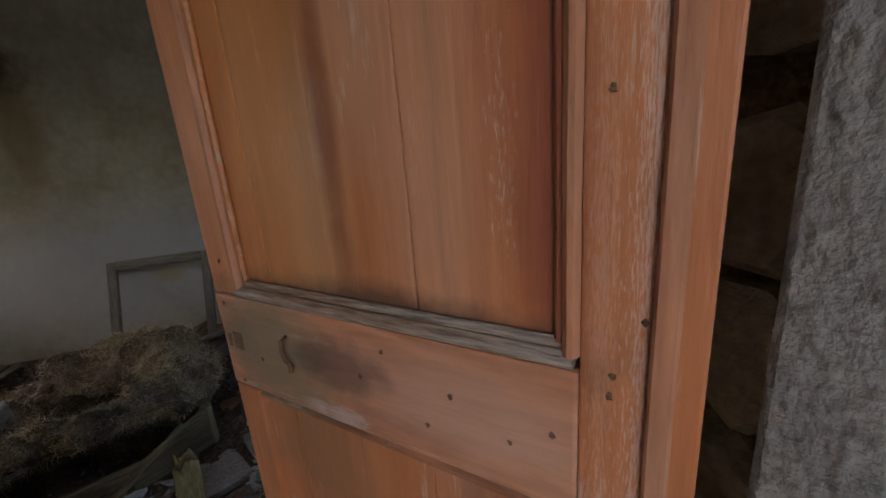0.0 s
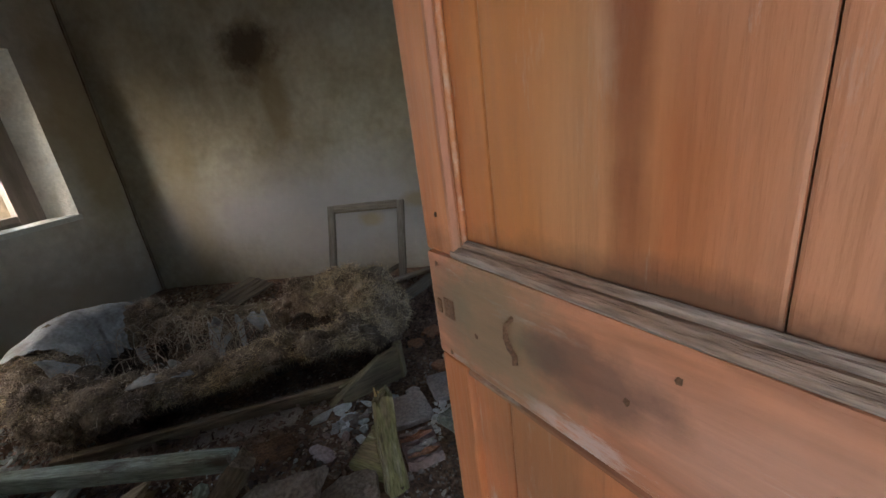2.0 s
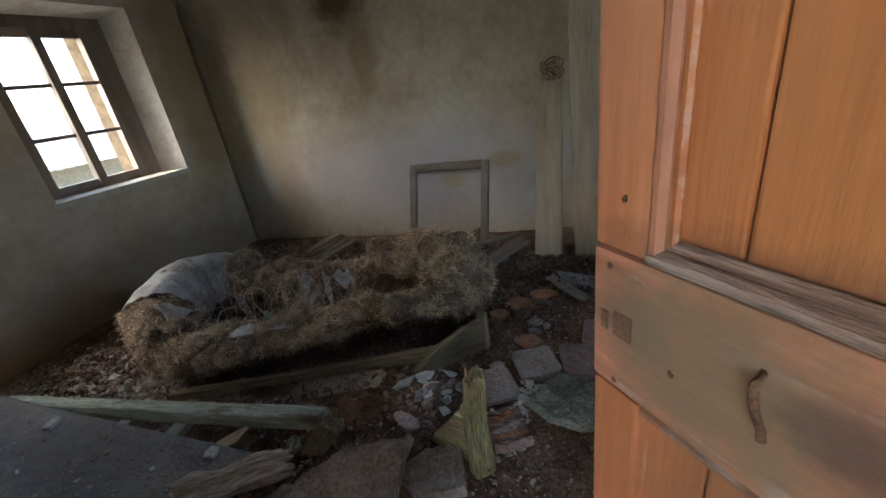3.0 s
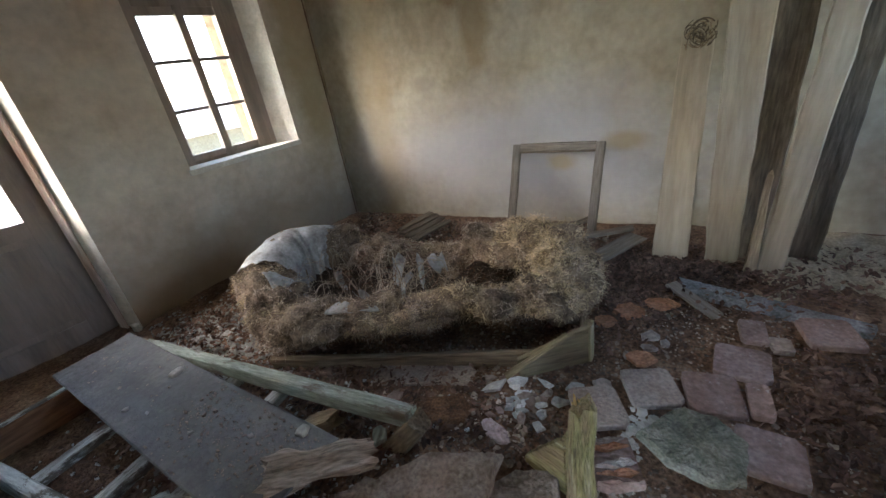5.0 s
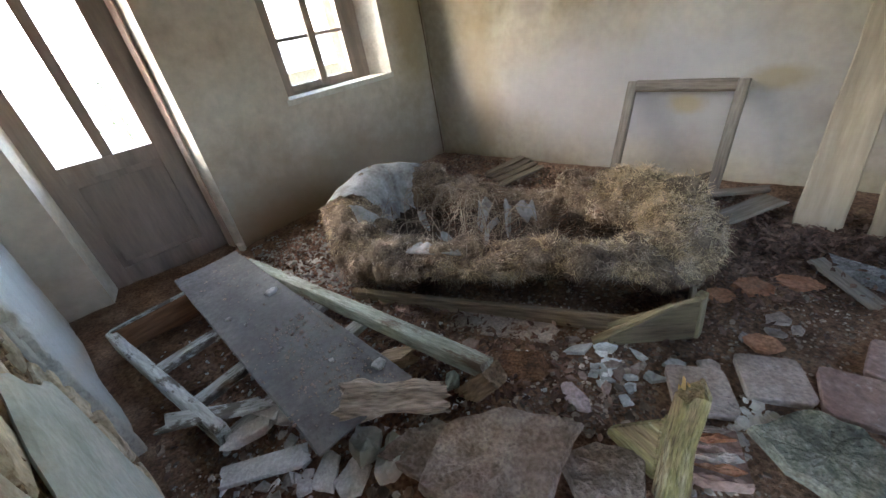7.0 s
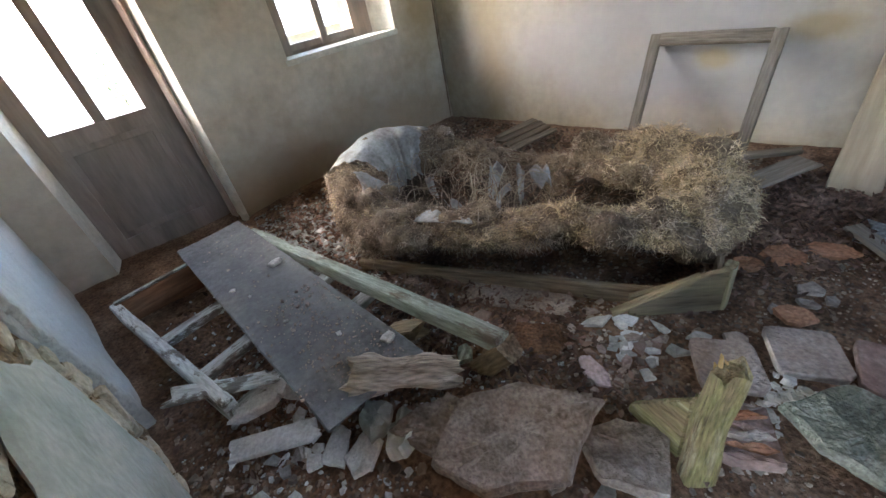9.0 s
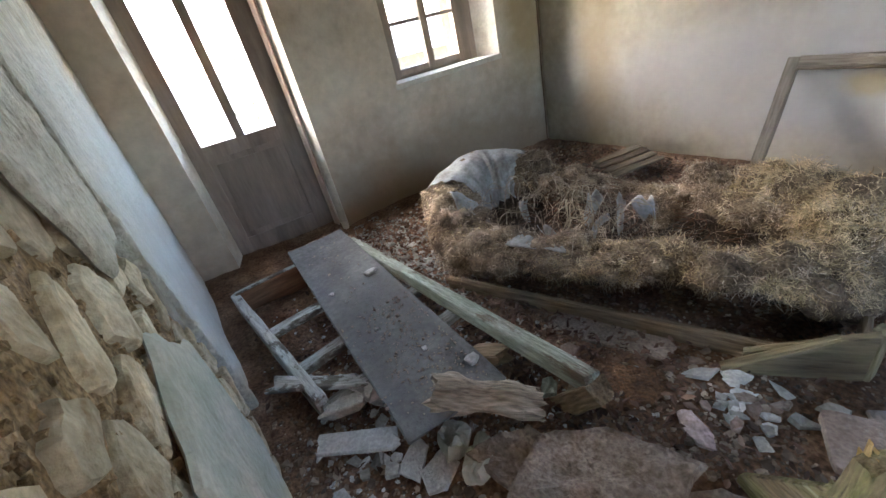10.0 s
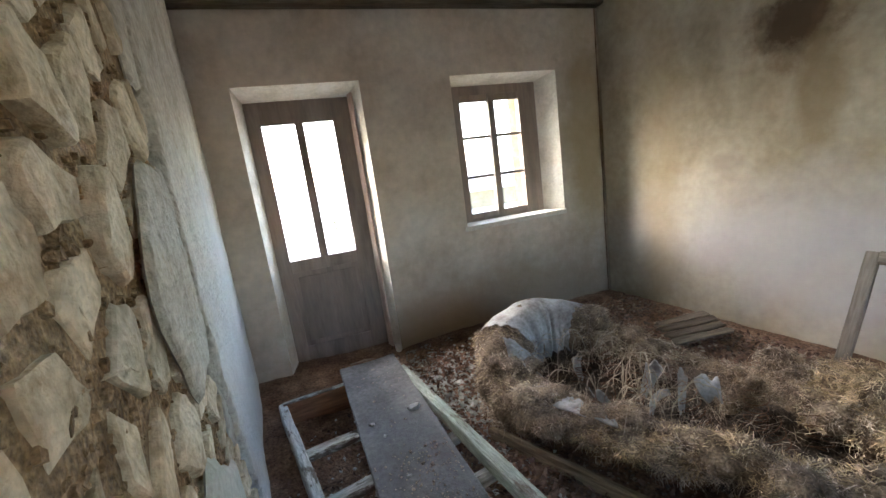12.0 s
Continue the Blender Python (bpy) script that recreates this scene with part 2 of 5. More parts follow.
RUST = mat("rusty_iron", [(0.085, 0.045, 0.03), (0.16, 0.085, 0.05), (0.21, 0.12, 0.07)], 40.0, rough=0.75, metal=0.3, bump=0.4)
LEAF = mat("dead_leaves", [(0.084, 0.047, 0.033), (0.168, 0.101, 0.072), (0.252, 0.168, 0.127)], 3.0, bump=0.2, vary=0.5, island=True)
GRAVEL = mat("rubble_grit", [(0.105, 0.07, 0.048), (0.225, 0.165, 0.122), (0.40, 0.325, 0.26)], 3.0, bump=0.5, vary=0.55, island=True)
GLASS = glass("window_glass")
TAN = mat("tan_render", [(0.19, 0.14, 0.085), (0.25, 0.19, 0.12)], 2.0, bump=0.2)
ROOFTILE = mat("pale_roof_tiles", [(0.45, 0.36, 0.30), (0.58, 0.48, 0.40)], 3.0, bump=0.3)
GROUNDM = mat("gravel_yard", [(0.42, 0.40, 0.31), (0.54, 0.52, 0.43)], 0.8, bump=0.4)
GREENERY = mat("bush_leaves", [(0.05, 0.075, 0.03), (0.10, 0.125, 0.055)], 3.0, vary=0.4, island=True)


for m_ in (DOOR_V, DOOR_H):
    wear(m_, (0.50, 0.40, 0.36), 14.0, (1, 1, 0.2) if m_ is DOOR_V else (0.25, 1, 1), 0.60, 0.66, 0.6)
    wear(m_, (0.56, 0.44, 0.39), 34.0, (1, 1, 0.06) if m_ is DOOR_V else (0.08, 1, 1), 0.61, 0.67, 0.55)
    wear(m_, (0.14, 0.045, 0.025), 5.0, (1.5, 1, 0.08) if m_ is DOOR_V else (0.4, 1, 1), 0.57, 0.66, 0.6)
wear(WHITEWOOD, (0.10, 0.075, 0.055), 16.0, (0.4, 1, 1), 0.53, 0.58, 0.85)
wear(MINT, (0.13, 0.095, 0.065), 16.0, (0.3, 1, 1), 0.53, 0.62, 0.85)
wear(STONE, (0.24, 0.15, 0.07), 9.0, (1, 1, 1), 0.56, 0.66, 0.7)
wear(PLASTER_W, (0.33, 0.24, 0.14), 7.0, (1, 1, 1), 0.58, 0.68, 0.6)
wear(PLASTER_G, (0.38, 0.31, 0.2), 9.0, (1, 1, 1), 0.62, 0.70, 0.5)
for m_ in (TILE_GREY, TILE_RED, TILE_PINK):
    wear(m_, (0.46, 0.42, 0.38), 16.0, (1, 1, 1), 0.60, 0.68, 0.6)
wear(GREENPOST, (0.40, 0.34, 0.22), 16.0, (0.15, 1, 1), 0.55, 0.64, 0.75)
wear(GREENPOST, (0.055, 0.035, 0.02), 18.0, (0.08, 1, 1), 0.60, 0.65, 0.8)
wear(STONE, (0.56, 0.49, 0.37), 14.0, (1, 1, 1), 0.58, 0.66, 0.5)
wear(SLATE, (0.32, 0.30, 0.27), 30.0, (1, 1, 1), 0.62, 0.68, 0.6)


# ---- builders ----
def part(name, bm, material, parent=None, label="", smooth=False):
    me = bpy.data.meshes.new(name)
    bmesh.ops.recalc_face_normals(bm, faces=bm.faces)
    bm.to_mesh(me)
    bm.free()
    me.materials.append(material)
    if smooth:
        me.polygons.foreach_set("use_smooth", [True] * len(me.polygons))
    ob = new(name, me)
    if parent:
        ob.parent = parent
    if label:
        ob["label"] = label
    return ob


def raw(name, verts, faces, material, parent=None, smooth=False):
    me = bpy.data.meshes.new(name)
    me.from_pydata(verts, [], faces)
    me.materials.append(material)
    if smooth:
        me.polygons.foreach_set("use_smooth", [True] * len(me.polygons))
    me.update()
    ob = new(name, me)
    if parent:
        ob.parent = parent
    return ob


def block(x0, x1, y0, y1, z0, z1, bevel=0.004, bm=None):
    """A box between two corners with worn edges."""
    b = bmesh.new()
    bmesh.ops.create_cube(b, size=1)
    for v in b.verts:
        v.co = Vector((x0 if v.co.x < 0 else x1, y0 if v.co.y < 0 else y1, z0 if v.co.z < 0 else z1))
    if bevel:
        bmesh.ops.bevel(b, geom=b.edges[:], offset=bevel, segments=2, affect="EDGES", profile=0.6)
    if bm is None:
        return b
    me = bpy.data.meshes.new("tmp")
    b.to_mesh(me)
    b.free()
    bm.from_mesh(me)
    bpy.data.meshes.remove(me)
    return bm


def span(p0, p1, up=(0, 0, 1)):
    """The pose whose X runs from p0 to p1 and whose Z is near up; and the length."""
    a, b = Vector(p0), Vector(p1)
    x = (b - a).normalized()
    y = Vector(up).cross(x).normalized()
    z = x.cross(y)
    return Matrix(((x.x, y.x, z.x, a.x), (x.y, y.y, z.y, a.y), (x.z, y.z, z.z, a.z), (0, 0, 0, 1))), (b - a).length


def board(length, width, thick, seed=0, rag=0.01, wob=0.004, n=18, taper=1.0, edge=0.006, fall=None):
    """A worn board along X with rounded arrises, uneven sides and ragged ends. Its lower side is at z = 0."""
    bm = bmesh.new()
    rings = []
    e = min(edge, thick * 0.35, width * 0.35)
    w, h = width / 2, thick
    prof = [(-w + e, 0), (-w / 3, 0), (w / 3, 0), (w - e, 0), (w, e), (w, h - e), (w - e, h), (w / 3, h), (-w / 3, h), (-w + e, h), (-w, h - e), (-w, e)]
    off = Vector((seed * 3.7, seed * 1.3, seed * 2.1))
    for i in range(n + 1):
        f = i / n
        ring = []
        k = 1 + (taper - 1) * f
        for j, (y, z) in enumerate(prof):
            x = f * length
            if i in (0, n):
                x += noise.noise(Vector((y * 40, z * 40, i)) + off) * rag * 2
            d = Vector((noise.noise(Vector((x * 5, y * 9, 1)) + off), noise.noise(Vector((x * 5, z * 9, 5)) + off), noise.noise(Vector((x * 4, y * 14, 9)) + off))) * wob
            ring.append(bm.verts.new((x + d.x, y * k + d.y, z * (1 + (fall - 1) * f if fall is not None else 0.5 + 0.5 * k) + d.z)))
        rings.append(ring)
    m = len(prof)
    for a, b in zip(rings, rings[1:]):
        for j in range(m):
            bm.faces.new((a[j], a[(j + 1) % m], b[(j + 1) % m], b[j]))
    bm.faces.new(rings[0][::-1])
    bm.faces.new(rings[-1])
    return bm


def blob(sides, rx, ry, thick, seed, jag=0.25, dome=0.3, angle0=0.0):
    """An irregular flat stone or shard: a ragged polygon with a chamfered, uneven top. Its foot is at z = 0."""
    rnd = random.Random(seed)
    bm = bmesh.new()
    pts = []
    for i in range(sides):
        a = angle0 + 2 * math.pi * (i + rnd.uniform(-0.28, 0.28)) / sides
        r = 1 + rnd.uniform(-jag, jag)
        pts.append((math.cos(a) * rx * r, math.sin(a) * ry * r))
    low = [bm.verts.new((x * 0.98, y * 0.98, 0)) for x, y in pts]
    mid = [bm.verts.new((x, y, thick * rnd.uniform(0.6, 0.8))) for x, y in pts]
    top = [bm.verts.new((x * (1 - dome * 0.4), y * (1 - dome * 0.4), thick * rnd.uniform(0.9, 1.1))) for x, y in pts]
    c = bm.verts.new((0, 0, thick * (1 + dome * 0.3)))
    bm.faces.new(low[::-1])
    for i in range(sides):
        j = (i + 1) % sides
        bm.faces.new((low[i], low[j], mid[j], mid[i]))
        bm.faces.new((mid[i], mid[j], top[j], top[i]))
        bm.faces.new((top[i], top[j], c))
    return bm


def rockslab(corners, rx, ry, th, seed, jag=0.2, rough=0.12):
    """A broken slab with ragged edges and an uneven face. Its foot is at z = 0."""
    rnd = random.Random(seed)
    bm = bmesh.new()
    cs = []
    for i in range(corners):
        a = 2 * math.pi * (i + rnd.uniform(-0.3, 0.3)) / corners
        r = 1 + rnd.uniform(-jag, jag)
        cs.append(Vector((math.cos(a) * rx * r, math.sin(a) * ry * r)))
    pts = []
    for a, b in zip(cs, cs[1:] + cs[:1]):
        for k in range(5):
            p = a + (b - a) * (k / 5)
            pts.append(p * (1 + rnd.uniform(-0.035, 0.035)))
    n = len(pts)
    rings = []
    for f, z in ((1.0, 0.0), (1.03, th * 0.35), (1.0, th * 0.8), (0.965, th), (0.72, th), (0.42, th)):
        ring = []
        for p in pts:
            q = p * f
            dz = th * rough * (noise.noise(Vector((q.x * 22, q.y * 22, seed))) + 0.6 * noise.noise(Vector((q.x * 60, q.y * 60, seed)))) * (3 if z >= th else 0.5)
            ring.append(bm.verts.new((q.x, q.y, z + (dz if z else 0))))
        rings.append(ring)
    for a, b in zip(rings, rings[1:]):
        for i in range(n):
            bm.faces.new((a[i], a[(i + 1) % n], b[(i + 1) % n], b[i]))
    c = bm.verts.new((0, 0, th))
    for i in range(n):
        bm.faces.new((rings[-1][i], rings[-1][(i + 1) % n], c))
    bm.faces.new(rings[0][::-1])
    return bm


def tube(path, r, sides=5):
    bm = bmesh.new()
    rings = []
    for i, p in enumerate(path):
        t = (path[min(i + 1, len(path) - 1)] - path[max(i - 1, 0)]).normalized()
        u = t.orthogonal().normalized()
        v = t.cross(u)
        rings.append([bm.verts.new(p + u * (math.cos(k * 2 * math.pi / sides) * r) + v * (math.sin(k * 2 * math.pi / sides) * r)) for k in range(sides)])
    for a, b in zip(rings, rings[1:]):
        # keep neighbouring rings in step
        o = min(range(sides), key=lambda q: (a[0].co - b[q].co).length)
        for k in range(sides):
            bm.faces.new((a[k], a[(k + 1) % sides], b[(k + 1 + o) % sides], b[(k + o) % sides]))
    return bm


def floor_z(x, y):
    """The height of the littered floor."""
    z = 0.012 * noise.noise(Vector((x * 3, y * 3, 0))) + 0.008 * noise.noise(Vector((x * 11, y * 11, 3)))
    for cx, cy, r, h in ((-0.62, 0.75, 0.4, 0.05), (-0.35, 0.45, 0.35, 0.03), (-0.75, 2.85, 0.4, -0.08), (-0.2, 1.5, 0.5, 0.02), (0.9, -0.6, 0.4, 0.05), (-0.25, 2.3, 0.3, 0.04), (-0.98, 1.85, 0.34, -0.11)):
        z += h * math.exp(-((x - cx) ** 2 + (y - cy) ** 2) / (r * r))
    return z


def thing(name, label, category, group="", at=None):
    ob = new(name)
    ob.empty_display_size = 0.05
    tagged(ob, label, category, group)
    if at is not None:
        ob.matrix_world = at
    return ob


# ---- large structure ----
def sheet(name, x0, x1, y0, y1, step, zf, material):
    nx, ny = int((x1 - x0) / step), int((y1 - y0) / step)
    vs = [(x0 + (x1 - x0) * i / nx, y0 + (y1 - y0) * j / ny) for j in range(ny + 1) for i in range(nx + 1)]
    return raw(name, [(x, y, zf(x, y)) for x, y in vs], [(j * (nx + 1) + i, j * (nx + 1) + i + 1, (j + 1) * (nx + 1) + i + 1, (j + 1) * (nx + 1) + i) for j in range(ny) for i in range(nx)], material, smooth=True)


floor = tagged(sheet("floor", -3.6, 2.3, -2.0, 3.25, 0.025, floor_z, SOIL), "dark dirt floor littered with rubble and leaves", "floor", kind="structure")
ground = tagged(raw("ground", [(-2000, -2000, -0.3), (2000, -2000, -0.3), (2000, 2000, -0.3), (-2000, 2000, -0.3)], [(0, 1, 2, 3)], GROUNDM), "pale gravel yard outside the house", "ground", kind="structure")


def holed_wall(name, x0, x1, z0, z1, y_in, y_mid, y_out, holes, material):
    """A wall along X with openings that splay from (x0, x1, z0, z1) on the inner face to a smaller opening at the frame and on to the outer face."""
    bm = bmesh.new()

    def face_at(y, hs, flip):
        xs = sorted({x0, x1, *[h[0] for h in hs], *[h[1] for h in hs]})
        zs = sorted({z0, z1, *[h[2] for h in hs], *[h[3] for h in hs]})
        for a, b in zip(xs, xs[1:]):
            for c, d in zip(zs, zs[1:]):
                mx, mz = (a + b) / 2, (c + d) / 2
                if any(h[0] < mx < h[1] and h[2] < mz < h[3] for h in hs):
                    continue
                bm.faces.new([bm.verts.new((p, y, q)) for p, q in ((a, c), (b, c), (b, d), (a, d))])

    face_at(y_in, [h[0] for h in holes], False)
    face_at(y_out, [h[-1] for h in holes], True)
    for p, q in (((x0, z0), (x1, z0)), ((x1, z0), (x1, z1)), ((x1, z1), (x0, z1)), ((x0, z1), (x0, z0))):
        bm.faces.new([bm.verts.new(v) for v in ((p[0], y_in, p[1]), (q[0], y_in, q[1]), (q[0], y_out, q[1]), (p[0], y_out, p[1]))])
    ob = part(name, bm, material)
    for k, (h, g, *o) in enumerate(holes):
        b, b_out = bmesh.new(), bmesh.new()
        for i in range(4):
            c = [(h[0], h[2]), (h[1], h[2]), (h[1], h[3]), (h[0], h[3])]
            d = [(g[0], g[2]), (g[1], g[2]), (g[1], g[3]), (g[0], g[3])]
            w = o[0] if o else g
            f = [(w[0], w[2]), (w[1], w[2]), (w[1], w[3]), (w[0], w[3])]
            j = (i + 1) % 4
            for g_, ya, yb, A, B in ((b, y_in, y_mid, c, d), (b_out, y_mid, y_out, d, f)):
                g_.faces.new([g_.verts.new(v) for v in ((A[i][0], ya, A[i][1]), (A[j][0], ya, A[j][1]), (B[j][0], yb, B[j][1]), (B[i][0], yb, B[i][1]))])
        part("reveal", b, REVEAL, ob, "pale limewashed splayed reveal")
        part("outer_reveal", b_out, TAN, ob, "tan rendered outer reveal")
    return ob


DOOR_HOLE = ((-1.30, -0.468, -0.10, 2.012), (-1.262, -0.535, -0.10, 1.95))
WIN_HOLE = ((0.222, 1.165, 0.82, 2.008), (0.30, 1.08, 0.835, 1.965), (0.38, 0.95, 0.86, 1.92))
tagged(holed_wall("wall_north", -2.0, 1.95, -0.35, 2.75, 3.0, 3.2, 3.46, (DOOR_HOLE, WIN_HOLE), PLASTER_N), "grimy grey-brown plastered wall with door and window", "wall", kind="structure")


def uneven_wall(name, p0, p1, z0, z1, thick, side, material, amp=0.006, step=0.06):
    """A plastered wall from p0 to p1 whose inner face bulges a little; side: +1 when the room lies to the left of p0 to p1."""
    a, b = Vector((*p0, 0)), Vector((*p1, 0))
    d = (b - a)
    length = d.length
    d.normalize()
    nrm = Vector((-d.y, d.x, 0)) * side
    nx, nz = max(2, int(length / step)), max(2, int((z1 - z0) / step))
    vs, fs = [], []
    for j in range(nz + 1):
        for i in range(nx + 1):
            p = a + d * (length * i / nx)
            z = z0 + (z1 - z0) * j / nz
            vs.append(p + nrm * (amp * noise.noise(Vector((p.x * 2.2, p.y * 2.2, z * 2.2)))) + Vector((0, 0, z)))
    for j in range(nz):
        for i in range(nx):
            k = j * (nx + 1) + i
            fs.append((k, k + 1, k + nx + 2, k + nx + 1))
    o = len(vs)
    vs += [a + Vector((0, 0, z0)), b + Vector((0, 0, z0)), b + Vector((0, 0, z1)), a + Vector((0, 0, z1))]
    vs += [v - nrm * thick for v in vs[o:o + 4]]
    fs += [(o + 4, o + 5, o + 6, o + 7), (o, o + 4, o + 7, o + 3), (o + 1, o + 5, o + 6, o + 2), (o + 2, o + 6, o + 7, o + 3), (o, o + 1, o + 5, o + 4)]
    return raw(name, [tuple(v) for v in vs], fs, material, smooth=False)


def east_x(y):
    return 1.6 + 0.095 * (3.0 - y)


spot(PLASTER_E, (1.75, 1.58, 1.85), (0.35, 0.25, 0.20), (0.15, 0.09, 0.04), 0.6, 0.6, 0.9, 6.0)
spot(PLASTER_E, (1.75, 1.60, 1.87), (0.35, 0.17, 0.14), (0.07, 0.042, 0.024), 0.85, 0.6, 0.9, 9.0)
spot(PLASTER_E, (1.75, 1.47, 1.48), (0.3, 0.10, 0.32), (0.24, 0.17, 0.09), 0.6, 0.7, 0.7, 7.0)
# paler bluish-grey area low on the wall
spot(PLASTER_E, (1.75, 1.3, 0.55), (0.4, 1.3, 0.42), (0.43, 0.41, 0.42), 0.7, 0.9, 0.6, 2.5)
spot(PLASTER_E, (1.83, 0.47, 0.60), (0.25, 0.14, 0.06), (0.33, 0.25, 0.12), 0.6, 0.8, 0.6, 6.0)
spot(PLASTER_E, (1.80, 0.90, 0.47), (0.25, 0.10, 0.06), (0.40, 0.30, 0.14), 0.65, 0.8, 0.6, 6.0)
spot(PLASTER_E, (1.70, 2.45, 1.0), (0.25, 0.16, 1.1), (0.33, 0.25, 0.14), 0.5, 0.9, 0.6, 4.0)
spot(PLASTER_E, (1.75, 1.95, 1.12), (0.2, 0.10, 0.06), (0.30, 0.25, 0.20), 0.5, 0.7, 0.6, 8.0)
spot(PLASTER_N, (1.45, 3.0, 1.5), (0.22, 0.3, 1.0), (0.34, 0.25, 0.13), 0.7, 0.8, 0.7, 3.0)
# browner towards the foot of the wall
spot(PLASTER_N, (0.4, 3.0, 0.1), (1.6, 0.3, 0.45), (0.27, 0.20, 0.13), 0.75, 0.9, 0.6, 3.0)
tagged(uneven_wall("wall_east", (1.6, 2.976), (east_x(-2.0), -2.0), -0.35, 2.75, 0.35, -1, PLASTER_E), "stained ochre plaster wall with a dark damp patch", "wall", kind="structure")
# unseen wall; its opening is added to let fill light onto floor and hearth
SOUTH_HOLE = ((0.45, 1.50, 0.90, 2.00), (0.50, 1.45, 0.95, 1.95))
tagged(holed_wall("wall_south", -1.0, 2.4, -0.35, 2.75, -1.7, -1.85, -2.05, (SOUTH_HOLE,), PLASTER_E), "unseen plain stained plaster wall with an opening added for fill light", "wall", kind="structure")
# unseen hall added behind the doorway; its walls cut the daylight on the door
HALL_HOLE = ((-1.25, 0.45, -0.05, 2.15), (-1.25, 0.45, -0.05, 2.15))
hall = holed_wall("wall_hall", -2.6, 1.2, -0.35, 2.75, 0.0, 0.15, 0.3, (HALL_HOLE,), CEMENT)
tagged(hall, "unseen grey rendered hall wall added to limit daylight, with an opening", "wall", kind="structure").matrix_world = pose(-3.2, 0, 0, 0, 0, 90)
tagged(part("wall_hall_north", block(-3.2, -1.62, 0.9, 1.2, -0.35, 2.75, 0.0), CEMENT), "unseen grey rendered hall wall added to hold back daylight", "wall", kind="structure")
tagged(part("wall_hall_south", block(-3.2, -1.0, -2.3, -2.0, -0.35, 2.75, 0.0), CEMENT), "unseen grey rendered hall wall added to hold back daylight", "wall", kind="structure")

WA, WB = Vector((-1.18, 0.05, 0)), Vector((-1.55, 3.0, 0))
WD = (WB - WA).normalized()
WN = Vector((WD.y, -WD.x, 0))


def west(s, z, out=0.0):
    """A place on the west wall: s metres along it from the doorway, z up, out metres into the room."""
    return WA + WD * s + WN * out + Vector((0, 0, z))


# paler, bluer plaster low on the far stretch of the wall
spot(PLASTER_W, (-1.45, 2.2, 0.6), (0.4, 1.0, 0.7), (0.52, 0.55, 0.56), 0.7, 0.8, 0.6, 3.0)
wall_w = tagged(uneven_wall("wall_west", tuple(west(0, 0, -0.005))[:2], tuple(west(2.99, 0, -0.005))[:2], -0.35, 2.75, 0.40, -1, MUD, 0.010, 0.03), "rubble stone wall with broken plaster", "wall", kind="structure")
lintel = tagged(part("wall_lintel", block(-1.62, -1.05, -0.82, 0.05, 2.05, 2.75, 0.0), CEMENT), "cement-rendered lintel over the doorway", "wall", kind="structure")
jamb = tagged(part("wall_jamb", block(-1.80, -1.224, -1.40, -0.80, -0.35, 2.75, 0.012), CEMENT), "grey cement-rendered door jamb", "wall", kind="structure")
tagged(part("wall_jamb_core", block(-1.216, -1.00, -1.70, -0.93, -0.35, 2.75, 0.0), MUD), "dark stone core of the doorway jamb", "wall", kind="structure")
tagged(part("ceiling", block(-3.55, 2.4, -2.3, 3.46, 2.755, 2.85, 0.0), CEILING), "unseen boarded ceiling, pale to bounce light onto the walls", "ceiling", kind="structure")
tagged(part("trim_wall_plate", board(3.2, 0.10, 0.14, 3), TIMBER), "dark timber wall plate under the ceiling", "beam", kind="structure").matrix_world = pose(-1.6, 2.945, 2.47)

# ---- glazed door and window ----
def glazed_door():
    d = tagged(new("door_1"), "brown half-glazed door, closed", "door", kind="structure")
    x0, x1, z0, z1, y = -1.255, -0.542, -0.06, 1.945, 3.20
    part("door_stile", block(x0 - 0.03, x0 + 0.085, y, y + 0.045, z0, z1), JOINERY, d)
    part("door_stile", block(x1 - 0.128, x1 + 0.03, y, y + 0.045, z0, z1), JOINERY, d)
    gx0, gx1 = x0 + 0.075, x1 - 0.118
    part("top_rail", block(gx0, gx1, y + 0.002, y + 0.043, 1.79, z1 + 0.03), JOINERY, d)
    part("lock_rail", block(gx0, gx1, y + 0.002, y + 0.043, 0.70, 0.795), JOINERY, d)
    part("bottom_rail", block(gx0, gx1, y + 0.002, y + 0.043, z0 - 0.03, 0.10), JOINERY, d)
    part("door_panel", block(gx0, gx1, y + 0.016, y + 0.032, 0.085, 0.715), JOINERY, d)
    part("panel_moulding", block(gx0 + 0.045, gx1 - 0.045, y + 0.008, y + 0.017, 0.14, 0.66, 0.003), JOINERY, d)
    part("mullion", block(-0.945, -0.885, y + 0.004, y + 0.04, 0.785, 1.80), JOINERY, d)
    for a, b in ((gx0, -0.947), (-0.883, gx1)):
        part("pane", block(a, b, y + 0.02, y + 0.024, 0.797, 1.788, 0), GLASS, d, "clear glass pane").visible_shadow = False
    m, n = span((-0.522, 3.135, -0.06), (-0.522, 3.135, 1.955), (-0.95, -0.31, 0))
    part("casing", board(n, 0.075, 0.014, 91, 0.004, 0.002, 30), CASING, d, "faded pink wooden casing").matrix_world = m
    m, n = span((-0.478, 3.02, -0.10), (-0.482, 3.02, 0.0), (-0.95, -0.31, 0))
    part("casing_foot", board(n, 0.06, 0.03, 92, 0.01, 0.004, 6, edge=0.01), REVEAL, d, "pale broken foot of the reveal").matrix_world = m
    part("door_sill", block(-1.3, -0.47, 3.02, 3.46, -0.14, -0.062), SLABSTONE, d, "stone threshold")


